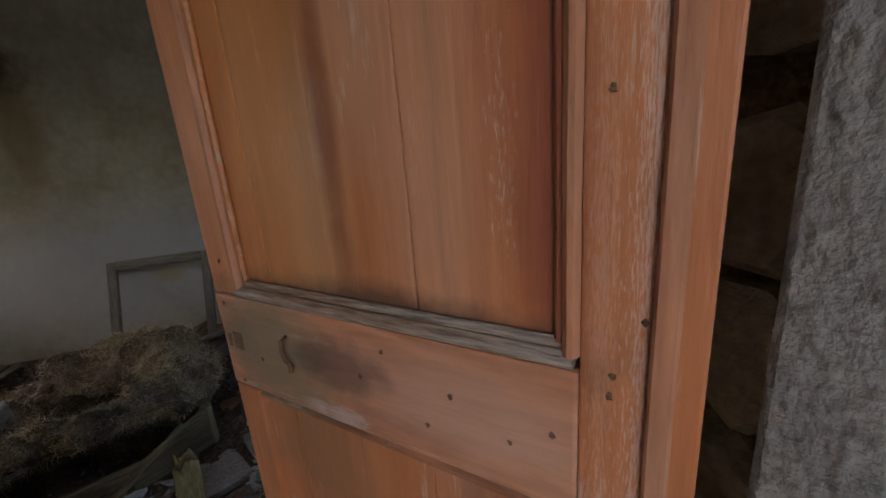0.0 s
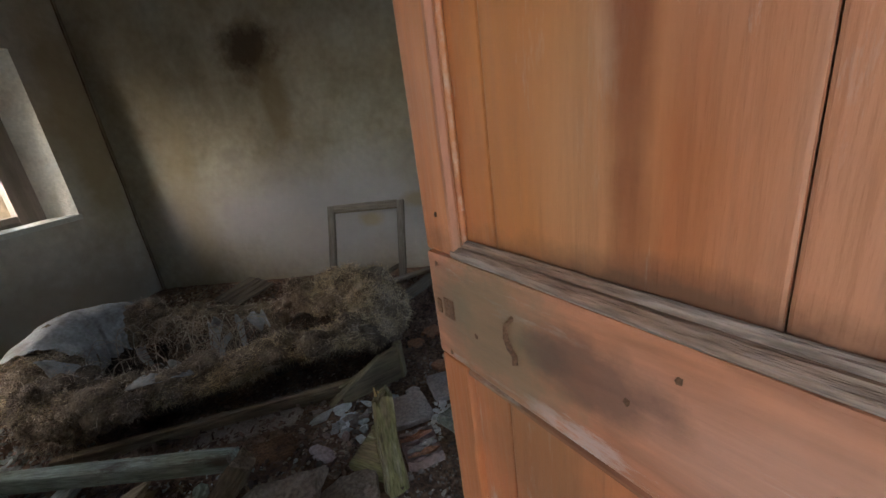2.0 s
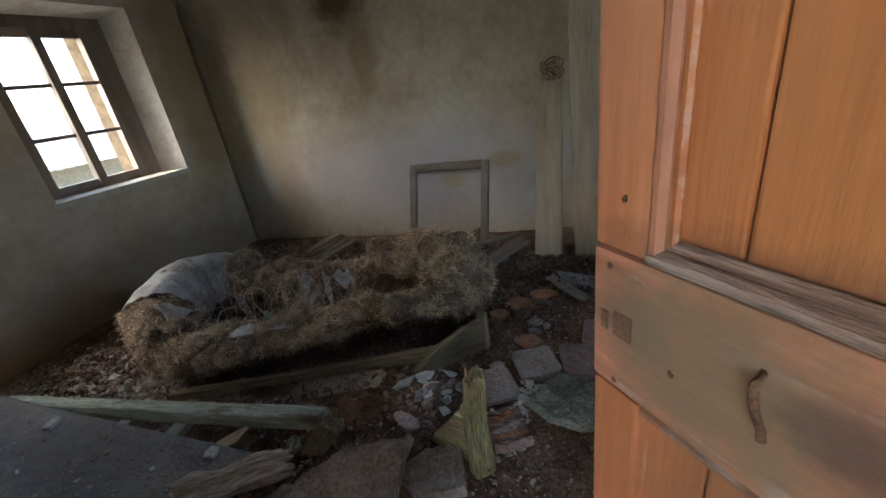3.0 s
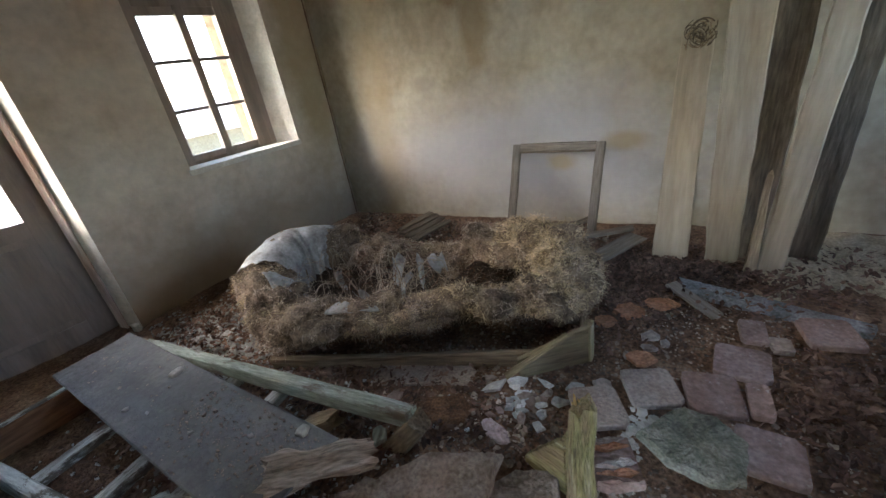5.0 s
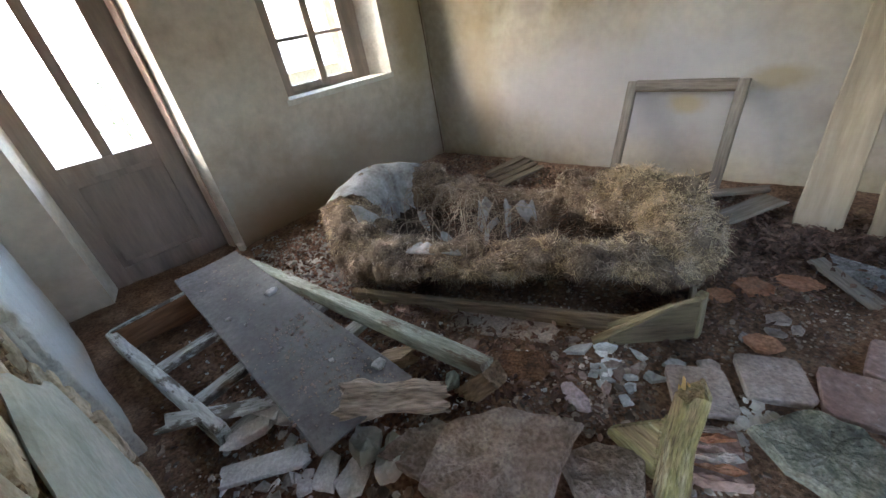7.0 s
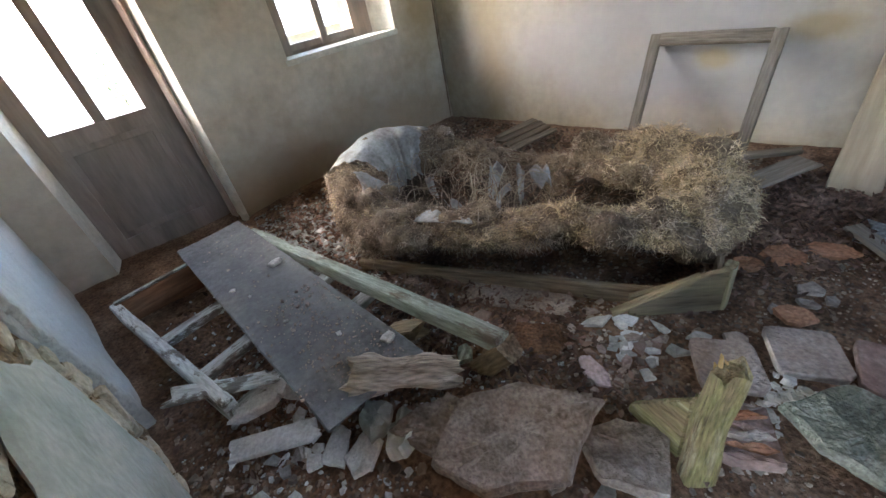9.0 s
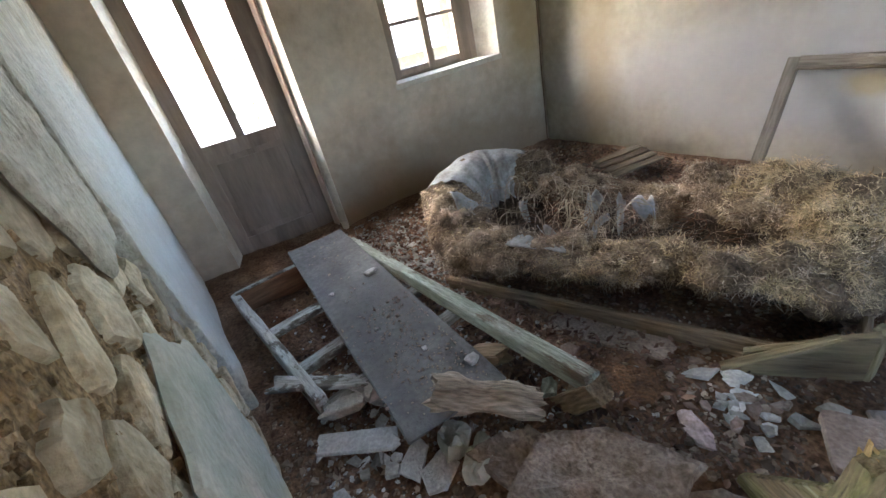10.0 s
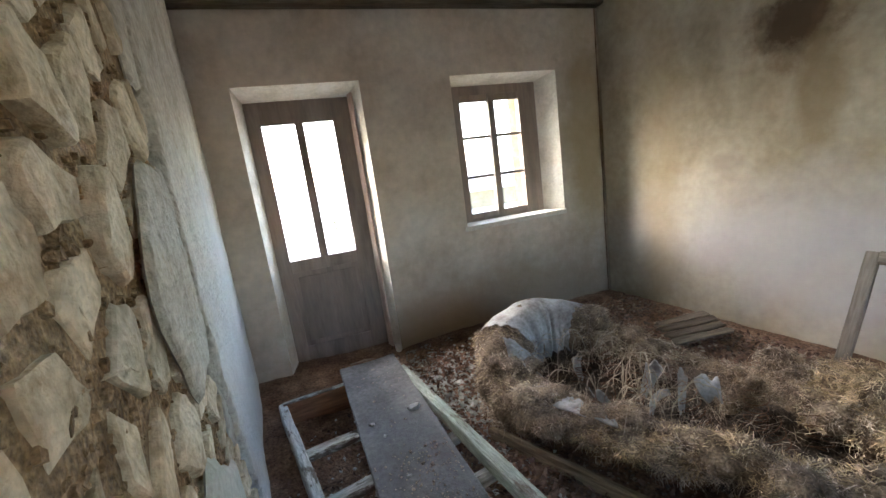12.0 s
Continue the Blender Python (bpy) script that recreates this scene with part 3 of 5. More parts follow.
def casement():
    w = tagged(new("window_1"), "brown six-pane casement window, closed", "window", kind="structure")
    x0, x1, z0, z1, y = 0.30, 1.08, 0.838, 1.962, 3.20
    for nm, a in (("window_frame", (x0 - 0.03, x0 + 0.064, y, y + 0.06, z0 - 0.03, z1 + 0.03)), ("window_frame", (x1 - 0.168, x1 + 0.03, y, y + 0.06, z0 - 0.03, z1 + 0.03)),
                  ("window_frame", (x0 + 0.055, x1 - 0.160, y + 0.002, y + 0.058, z0 - 0.03, z0 + 0.03)), ("window_frame", (x0 + 0.055, x1 - 0.160, y + 0.002, y + 0.058, z1 - 0.07, z1 + 0.03))):
        part(nm, block(*a), JOINERY, w)
    part("meeting_stile", block(0.615, 0.672, y - 0.012, y + 0.045, z0 + 0.02, z1 - 0.06), JOINERY, w)
    zs = (z0 + 0.03, 0.912, 1.21, 1.235, 1.538, 1.563, 1.838, z1 - 0.07)
    for a, b in ((x0 + 0.060, 0.617), (0.670, x1 - 0.164)):
        sash = part("sash_rail", block(a, b, y + 0.006, y + 0.04, zs[0] - 0.01, zs[1]), JOINERY, w)
        part("top_rail", block(a, b, y + 0.006, y + 0.04, zs[6], zs[7] + 0.01), JOINERY, sash)
        for p, q in ((zs[2], zs[3]), (zs[4], zs[5])):
            part("glazing_bar", block(a, b, y + 0.008, y + 0.036, p, q), JOINERY, sash)
        for p, q in ((zs[1], zs[2]), (zs[3], zs[4]), (zs[5], zs[6])):
            part("pane", block(a, b, y + 0.02, y + 0.024, p + 0.001, q - 0.001, 0), GLASS, sash, "clear glass pane").visible_shadow = False
    part("window_sill", block(0.205, 1.175, 2.985, 3.198, 0.805, 0.845, 0.006), REVEAL, w, "pale painted sill")


glazed_door()
casement()


def corner_crack():
    """The open joint between the two walls; a dark ribbon paints its shaded depth."""
    vs, fs = [], []
    for k in range(60):
        z = 0.0 + 2.47 * k / 59
        w = 0.006 + 0.004 * noise.noise(Vector((0, 0, z * 7))) + 0.003 * noise.noise(Vector((0, 3, z * 23)))
        x = 1.590 + 0.006 * noise.noise(Vector((5, 0, z * 2.5)))
        vs += [(x - w, 2.9975, z), (x + w, 2.9965, z)]
    fs = [(2 * k, 2 * k + 1, 2 * k + 3, 2 * k + 2) for k in range(59)]
    tagged(raw("trim_corner_joint", vs, fs, SOIL), "open joint in the corner of the walls, drawn as a dark strip", "crack", kind="structure")


corner_crack()


# ---- the open orange door ----
def orange_door():
    d = tagged(new("door_2"), "orange-painted wooden panel door standing open, worn", "door", kind="structure")
    W, T = 0.676, 0.036
    # X runs from hinge to free edge, Z up; the camera's side is +Y, at y = 0
    part("hinge_stile", block(0.0, 0.0958, -T, 0, 0.03, 2.03, 0.003), DOOR_V, d)
    part("lock_stile", block(0.614, W, -T, 0, 1.064, 2.03, 0.005), DOOR_V, d)
    part("lock_stile", block(0.614, W, -T, 0, 0.03, 0.892, 0.005), DOOR_V, d)
    rail = part("lock_rail", block(0.096, W + 0.001, -T, 0.001, 0.895, 1.061, 0.005), DOOR_H, d)
    part("top_rail", block(0.096, 0.612, -T, 0, 1.90, 2.03, 0.004), DOOR_H, d)
    part("bottom_rail", block(0.096, 0.612, -T, 0, 0.03, 0.20, 0.004), DOOR_H, d)
    part("edge_bead", board(2.0, 0.02, 0.008, 4, 0.002, 0.0015, 30), DOOR_H, d).matrix_local = span((0.030, 0.0, 0.03), (0.030, 0.0, 2.03), (0, 1, 0))[0]
    for z0, z1 in ((1.063, 1.898), (0.202, 0.893)):
        part("panel_back", block(0.09, 0.62, -0.032, -0.0275, z0 - 0.01, z1 + 0.01, 0.001), DOOR_V, d)
        for a, b in ((0.090, 0.2778), (0.2788, 0.5418), (0.5442, 0.618)):
            part("panel_board", block(a, b, -0.026, -0.013, z0, z1, 0.003), DOOR_V, d)
    for x in (0.097, 0.600):
        m, n = span((x + 0.007, -0.013, 1.075), (x + 0.007, -0.013, 1.898), (0, 1, 0))
        part("moulding", board(n, 0.016, 0.017, 5 + x, 0.002, 0.0012, 30), DOOR_H, d).matrix_local = m
        m, n = span((x + (0.018 if x < 0.3 else -0.004), -0.013, 1.085), (x + (0.018 if x < 0.3 else -0.004), -0.013, 1.898), (0, 1, 0))
        part("moulding", board(n, 0.010, 0.009, 8 + x, 0.002, 0.001, 30), DOOR_V, d).matrix_local = m
    m, n = span((0.100, -0.013, 1.070), (0.612, -0.013, 1.070), (0, 1, 0))
    part("moulding", board(n, 0.018, 0.018, 2, 0.002, 0.002, 40), MOULD, d, "worn bare moulding").matrix_local = m
    m, n = span((0.112, -0.013, 1.083), (0.600, -0.013, 1.083), (0, 1, 0))
    part("moulding", board(n, 0.012, 0.008, 6, 0.002, 0.002, 40), MOULD, d, "worn bare moulding").matrix_local = m
    m, n = span((0.100, -0.013, 0.885), (0.612, -0.013, 0.885), (0, 1, 0))
    part("moulding", board(n, 0.014, 0.012, 7, 0.002, 0.001, 30), DOOR_H, d).matrix_local = m
    for x, z in ((0.045, 1.12), (0.068, 1.065), (0.070, 1.045), (0.075, 1.30), (0.12, 0.985), (0.235, 0.995), (0.27, 0.945), (0.165, 0.96), (0.64, 1.118), (0.655, 1.045), (0.645, 0.905), (0.58, 0.96), (0.37, 0.985), (0.33, 1.03), (0.05, 1.55)):
        part("nail_head", blob(5, 0.0036, 0.0042, 0.0014, int(x * 999), 0.2, 0.6), RUST, rail if 0.9 < z < 1.06 and x > 0.1 else d, "rusty nail head").matrix_local = pose(x, 0.0008, z, -90)
    part("lock_plate", block(0.625, 0.648, 0.0, 0.0025, 0.966, 0.996, 0.001), RUST, rail, "rusty lock plate")
    part("keyhole", block(0.655, 0.664, 0.0, 0.003, 0.968, 0.990, 0.001), RUST, rail, "iron keyhole plate")
    part("latch", tube([Vector(p) for p in ((0.510, 0.0, 1.014), (0.509, 0.012, 1.010), (0.506, 0.016, 0.998), (0.503, 0.014, 0.984), (0.500, 0.010, 0.972), (0.497, 0.013, 0.964))], 0.0034, 7), RUST, rail, "broken rusty latch hook", True)
    d.matrix_world = pose(-1.25, -0.71, 0, 0, 0, 45.1)


def on_door(u, z):
    return (-1.25 + 0.706 * u, -0.71 + 0.708 * u, z)


spot(DOOR_V, on_door(0.24, 1.35), (0.065, 0.065, 0.6), (0.50, 0.25, 0.155), 0.5, 1.0, 0.6, 7.0, 0.3)
spot(DOOR_V, on_door(0.50, 1.45), (0.12, 0.12, 0.5), (0.47, 0.18, 0.05), 0.6, 1.0, 0.6, 6.0, 0.3)
spot(DOOR_V, on_door(0.42, 1.2), (0.05, 0.05, 0.16), (0.50, 0.25, 0.12), 0.45, 0.9, 0.7, 9.0, 0.3)
spot(DOOR_H, on_door(0.47, 0.985), (0.032, 0.032, 0.022), (0.11, 0.05, 0.035), 0.8, 0.6, 0.8, 40.0)
spot(DOOR_H, on_door(0.63, 0.985), (0.04, 0.04, 0.05), (0.13, 0.085, 0.06), 0.6, 0.8, 0.8, 30.0)
spot(DOOR_H, on_door(0.22, 0.98), (0.14, 0.14, 0.06), (0.47, 0.27, 0.20), 0.5, 0.9, 0.6, 14.0)
spot(DOOR_V, on_door(0.045, 1.3), (0.0055, 0.0055, 0.4), (0.58, 0.50, 0.47), 0.36, 2.6, 9.0, 620.0, 0.12)
spot(DOOR_V, on_door(0.078, 1.15), (0.006, 0.006, 0.12), (0.56, 0.46, 0.42), 0.2, 2.2, 9.0, 620.0, 0.12)
spot(DOOR_V, on_door(0.17, 1.25), (0.006, 0.006, 0.04), (0.56, 0.46, 0.42), 0.4, 2.2, 9.0, 330.0, 0.2)
spot(DOOR_V, on_door(0.34, 1.5), (0.05, 0.05, 0.2), (0.50, 0.30, 0.20), 0.35, 0.8, 0.8, 9.0, 0.2)
# dark red band down the panel beside the hinge-side moulding
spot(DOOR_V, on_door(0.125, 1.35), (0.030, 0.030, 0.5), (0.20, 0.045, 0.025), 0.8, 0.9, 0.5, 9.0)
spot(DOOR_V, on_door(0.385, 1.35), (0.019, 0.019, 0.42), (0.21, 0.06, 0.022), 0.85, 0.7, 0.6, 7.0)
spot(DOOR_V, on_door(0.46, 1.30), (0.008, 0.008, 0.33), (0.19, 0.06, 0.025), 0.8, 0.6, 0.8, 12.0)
spot(DOOR_V, on_door(0.28, 1.12), (0.006, 0.006, 0.05), (0.55, 0.47, 0.43), 0.6, 0.4, 1.2, 110.0)
spot(DOOR_V, on_door(0.585, 1.3), (0.008, 0.008, 0.4), (0.50, 0.38, 0.28), 0.6, 0.5, 1.1, 40.0)
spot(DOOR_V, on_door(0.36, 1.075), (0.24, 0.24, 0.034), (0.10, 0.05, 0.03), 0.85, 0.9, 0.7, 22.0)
spot(DOOR_V, on_door(0.50, 0.80), (0.10, 0.10, 0.10), (0.20, 0.10, 0.05), 0.6, 0.8, 0.6, 12.0)
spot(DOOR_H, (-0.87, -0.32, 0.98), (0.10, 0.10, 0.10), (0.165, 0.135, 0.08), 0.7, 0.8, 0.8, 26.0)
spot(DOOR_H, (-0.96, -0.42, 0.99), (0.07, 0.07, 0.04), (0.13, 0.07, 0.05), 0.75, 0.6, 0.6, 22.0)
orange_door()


# ---- bed and mattress ----
RIM = ((-0.17, 1.72, 0.33), (-0.07, 2.00, 0.37), (0.22, 2.12, 0.41), (0.48, 2.02, 0.36), (0.66, 1.74, 0.20), (0.76, 1.38, 0.17), (0.85, 1.02, 0.27), (0.88, 0.72, 0.37), (0.74, 0.52, 0.36), (0.52, 0.46, 0.30), (0.34, 0.62, 0.27), (0.17, 0.90, 0.28), (-0.04, 1.18, 0.25), (-0.17, 1.44, 0.27))
GIRTH = (0.14, 0.14, 0.14, 0.12, 0.075, 0.065, 0.10, 0.15, 0.15, 0.12, 0.085, 0.085, 0.08, 0.10)


def rim_at(f):
    """The centre line of the padded rim and its height, at f of the way round."""
    n = len(RIM)
    k = int(f * n) % n
    u = f * n - int(f * n)
    p = [Vector(RIM[(k + i - 1) % n]) for i in range(4)]
    return 0.5 * (2 * p[1] + (p[2] - p[0]) * u + (2 * p[0] - 5 * p[1] + 4 * p[2] - p[3]) * u * u + (3 * p[1] - p[0] - 3 * p[2] + p[3]) * u ** 3)


def rim_point(f, a, grow=0.0, even=1.0):
    """A place on the rim's surface: a is the angle round the roll, 0 outward, 90 up; and the way out there."""
    c, t = rim_at(f), (rim_at((f + 0.004) % 1) - rim_at((f - 0.004) % 1))
    t.z = 0
    t.normalize()
    side = Vector((t.y, -t.x, 0)) * -1
    low = 0.135 * max(0.0, min(1.0, (f % 1 - 0.66) / 0.05, (0.97 - f % 1) / 0.05))
    h = (c.z - low) * 0.5
    lump = 1 + 0.42 * noise.noise(Vector((c.x * 5, c.y * 5, a * 0.9))) + 0.26 * noise.noise(Vector((c.x * 13, c.y * 13, a * 2))) + 0.10 * noise.noise(Vector((c.x * 34, c.y * 34, a * 5)))
    lump = 1 + (lump - 1) * even
    k = f % 1 * len(GIRTH)
    g = GIRTH[int(k) % len(GIRTH)] * (1 - k % 1) + GIRTH[(int(k) + 1) % len(GIRTH)] * (k % 1)
    r = (g + grow) * lump
    n = side * math.cos(a) + Vector((0, 0, math.sin(a)))
    return Vector((c.x, c.y, low + h + 0.03)) + side * (math.cos(a) * r) + Vector((0, 0, math.sin(a) * (h - 0.02) * lump + math.copysign(grow, math.sin(a)))), n, t


def strands(name, count, seed, pick, length, width, material, parent, curl=0.6):
    """Loose fibres scattered over a padded surface, joined into one tangle."""
    rnd = random.Random(seed)
    vs, fs = [], []
    for _ in range(count):
        p, n, t = pick(rnd)
        d = (n * rnd.uniform(0.05, 0.7) + t * rnd.uniform(-1, 1) + Vector((rnd.uniform(-1, 1), rnd.uniform(-1, 1), rnd.uniform(-0.9, 0.35))) * 0.7).normalized()
        L, w = length * rnd.uniform(0.4, 1.4), width * rnd.uniform(0.6, 1.3)
        s = d.cross(Vector((rnd.uniform(-1, 1), rnd.uniform(-1, 1), rnd.uniform(-1, 1)))).normalized() * w
        q = p - n * 0.006
        b = len(vs)
        for k in range(4):
            vs += [tuple(q - s), tuple(q + s)]
            q = q + d * (L / 3)
            d = (d + Vector((rnd.uniform(-1, 1), rnd.uniform(-1, 1), rnd.uniform(-1.1, 0.7))) * curl).normalized()
        fs += [(b + 2 * k, b + 2 * k + 1, b + 2 * k + 3, b + 2 * k + 2) for k in range(3)]
    ob = raw(name, vs, fs, material, parent)
    return tagged(ob, kind="stuff")


def mattress():
    m = thing("mattress", "burst old sprung mattress spilling straw and fibre", "mattress")
    N, K = 150, 22
    vs, fs = [], []
    for i in range(N):
        for k in range(K):
            p, n, t = rim_point(i / N, 2 * math.pi * k / K)
            p = p + n * (0.03 * noise.noise(p * 13) + 0.018 * noise.noise(p * 30))
            p.z = max(p.z, floor_z(p.x, p.y) + 0.004)
            vs.append(tuple(p))
    for i in range(N):
        for k in range(K):
            fs.append((i * K + k, ((i + 1) % N) * K + k, ((i + 1) % N) * K + (k + 1) % K, i * K + (k + 1) % K))
    raw("padding", vs, fs, PADDING, m, True)
    # sunken middle, in a darker padding than the rim
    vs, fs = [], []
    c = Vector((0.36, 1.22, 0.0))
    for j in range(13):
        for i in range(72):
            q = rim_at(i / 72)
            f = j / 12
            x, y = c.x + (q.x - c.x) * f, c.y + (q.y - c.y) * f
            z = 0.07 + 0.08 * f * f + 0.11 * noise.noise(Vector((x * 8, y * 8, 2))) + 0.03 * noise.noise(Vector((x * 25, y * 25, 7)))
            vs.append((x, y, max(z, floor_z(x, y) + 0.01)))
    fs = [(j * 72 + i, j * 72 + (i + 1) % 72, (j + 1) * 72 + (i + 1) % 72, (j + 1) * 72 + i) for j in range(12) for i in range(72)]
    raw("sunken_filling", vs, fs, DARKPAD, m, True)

    def outer(lo, hi, a0, a1, seed, thin=0.0):
        def pick(rnd):
            while True:
                f, a = (lo + (hi - lo) * rnd.random()) % 1, radians(rnd.uniform(a0, a1))
                if 0.085 < f < 0.20 and radians(48) < a < radians(185):
                    continue
                p, n, t = rim_point(f, a, 0.004)
                if noise.noise(p * 9 + Vector((seed * 5, 0, 0))) + rnd.uniform(-0.35, 0.35) > thin:
                    return p, n, t
        return pick

    strands("golden_straw", 14000, 1, outer(0.44, 0.66, -10, 200, 1, -0.1), 0.040, 0.0011, STRAW, m, 1.1)
    strands("golden_straw", 7000, 11, outer(0.66, 0.88, -30, 210, 2, 0.02), 0.036, 0.0011, STRAW, m, 1.1)
    strands("golden_straw", 2500, 12, outer(0.90, 1.30, 10, 180, 3, 0.12), 0.036, 0.0011, STRAW, m, 1.1)
    strands("brown_fibre", 11000, 2, outer(0.86, 1.42, -40, 210, 4, -0.15), 0.036, 0.0011, HAIR, m, 1.2)
    strands("brown_fibre", 10000, 3, outer(0.40, 0.92, -60, 220, 5, -0.1), 0.036, 0.0011, HAIR, m, 1.2)
    strands("hanging_fringe", 1300, 13, outer(0.66, 1.02, -80, -10, 6, 0.05), 0.055, 0.0009, HAIR, m, 0.5)

    def inner(rnd):
        q = rim_at(rnd.random())
        f = rnd.uniform(0.1, 0.85)
        x, y = c.x + (q.x - c.x) * f, c.y + (q.y - c.y) * f
        return Vector((x, y, 0.11 + 0.06 * f)), Vector((0, 0, 1)), Vector((1, 0, 0))

    strands("torn_fibre", 1500, 4, inner, 0.08, 0.0009, HAIR, m)
    rt = random.Random(77)
    for k in range(74):
        f = rt.random() if k % 3 else rt.uniform(0.9, 1.35) % 1
        if 0.06 < f < 0.22:
            f += 0.2
        p, n, t = rim_point(f, radians(rt.choice((rt.uniform(10, 80), rt.uniform(70, 130), rt.uniform(130, 200)))))
        p = p + Vector((rt.uniform(-0.03, 0.03), rt.uniform(-0.03, 0.03), rt.uniform(-0.02, 0.015)))
        r = rt.uniform(0.025, 0.07)
        golden = 0.44 < f < 0.86 and k % 2

        def ball(rnd, p=p, r=r):
            d = Vector((rnd.gauss(0, 1), rnd.gauss(0, 1), rnd.gauss(0.3, 0.9))).normalized()
            q = p + Vector((d.x * r * 1.5, d.y * r * 1.5, d.z * r * 0.8))
            return q, d, d.orthogonal().normalized()

        tuft = strands("tuft", int(90 + 5200 * r), 500 + k, ball, 0.04, 0.0011, STRAW if golden else HAIR, m, 1.2)
        core = blob(8, r * 1.35, r * 1.35, r * 1.2, 600 + k, 0.25, 0.8)
        bmesh.ops.translate(core, verts=core.verts, vec=p - Vector((0, 0, r * 0.6)))
        part("tuft_core", core, PADDING, tuft, "", True)
    # ticking over the far end, pleated
    def ticking(name, f0, f1, a0, a1, grow, seed, nu=46, nv=30, even=0.16):
        vs, fs = [], []
        for j in range(nv + 1):
            for i in range(nu + 1):
                u, v = i / nu, j / nv
                edge = 0.16 * noise.noise(Vector((u * 6, seed, 0))) + 0.09 * noise.noise(Vector((u * 21, seed, 4)))
                a = radians(a0 + (a1 - a0) * (v + edge * v))
                f = f0 + (f1 - f0) * (0.5 + (u - 0.5) * (1 - 0.35 * v + 0.16 * noise.noise(Vector((v * 9, seed, 8)))))
                pleat = 0.017 * v ** 1.4 * math.sin(u * 25 + 5 * noise.noise(Vector((u * 5, v * 1.5, seed)))) + 0.008 * noise.noise(Vector((u * 5, v * 2, seed)))
                p, n, t = rim_point(f % 1, a, grow + 0.012 * (1 - even), even)
                vs.append(tuple(p + n * (0.016 + pleat)))
        for j in range(nv):
            for i in range(nu):
                k = j * (nu + 1) + i
                fs.append((k, k + 1, k + nu + 2, k + nu + 1))
        ob = raw(name, vs, fs, CLOTH, m, True)
        ob["label"] = "torn grey-white ticking"
        sol = ob.modifiers.new("thick", "SOLIDIFY")
        sol.thickness = 0.002

    ticking("ticking", 0.065, 0.225, 54, 205, 0.004, 1, 64, 40)
    ticking("ticking_scrap", 0.985, 1.03, 95, 175, 0.0, 5, 24, 18, 0.9)
    ticking("ticking_scrap", 0.845, 0.905, 75, 150, -0.008, 9, 30, 14, 0.95)
    ticking("ticking_scrap", 0.045, 0.085, 150, 230, 0.0, 12, 22, 18, 0.8)
    rnd = random.Random(8)
    for k, (x, y, z, h, w) in enumerate(((0.40, 1.36, 0.31, 0.20, 0.040), (0.46, 1.29, 0.28, 0.17, 0.020), (0.36, 1.26, 0.22, 0.12, 0.016), (0.54, 1.20, 0.27, 0.08, 0.05), (0.24, 1.66, 0.25, 0.15, 0.022), (0.12, 1.40, 0.24, 0.10, 0.03))):
        vs, fs = [], []
        for j in range(13):
            for i in range(6):
                v, u = j / 12, i / 5 - 0.5
                ww = w * (0.35 + 0.9 * abs(math.sin(2.2 * (1 - v) + 0.4)))
                vs.append((x + u * ww * 1.2 + 0.03 * math.sin(v * 3 + k), y - u * ww + 0.05 * v * (-1) ** k, z - h * v * v + 0.02 * math.sin(u * 7 + v * 5 + k)))
        fs = [(j * 6 + i, j * 6 + i + 1, j * 6 + i + 7, j * 6 + i + 6) for j in range(12) for i in range(5)]
        ob = raw("rag", vs, fs, CLOTH, m, True)
        ob["label"] = "hanging torn rag"
        ob.modifiers.new("thick", "SOLIDIFY").thickness = 0.002
    for k, (x, y) in enumerate(((0.18, 1.62), (0.30, 1.55), (0.42, 1.62), (0.14, 1.42), (0.28, 1.36), (0.55, 1.0), (0.62, 0.82), (0.48, 0.84), (0.40, 1.10), (0.60, 1.45))):
        z0 = 0.13
        pts = [Vector((x + 0.042 * math.cos(a) * (1 - 0.2 * math.sin(a / 7)) + 0.01 * a / 20, y + 0.042 * math.sin(a), z0 + 0.0085 * a / 1.5)) for a in [q * 0.5 for q in range(54)]]
        tl = Matrix.Translation((x, y, z0)) @ pose(0, 0, 0, rnd.uniform(-30, 30), rnd.uniform(-30, 30)) @ Matrix.Translation((-x, -y, -z0))
        part("spring", tube([tl @ p for p in pts], 0.0021), RUST, m, "rusty coil spring", True)
    for k in range(60):
        x, y = rnd.uniform(0.02, 0.5), rnd.uniform(1.1, 1.85)
        a, r = rnd.uniform(0, 6.3), rnd.uniform(0.05, 0.13)
        pts = [Vector((x + math.cos(a) * r * (math.cos(q) - 0.4), y + math.sin(a) * r * (math.cos(q) - 0.4), 0.20 + r * 1.1 * math.sin(q) + 0.01 * math.sin(5 * q + k))) for q in [0.2 * j - 0.3 for j in range(18)]]
        part("stem", tube(pts, rnd.uniform(0.0013, 0.0024), 4), HAIR if k % 3 else PALEWOOD, m, "bent loose stem")


mattress()


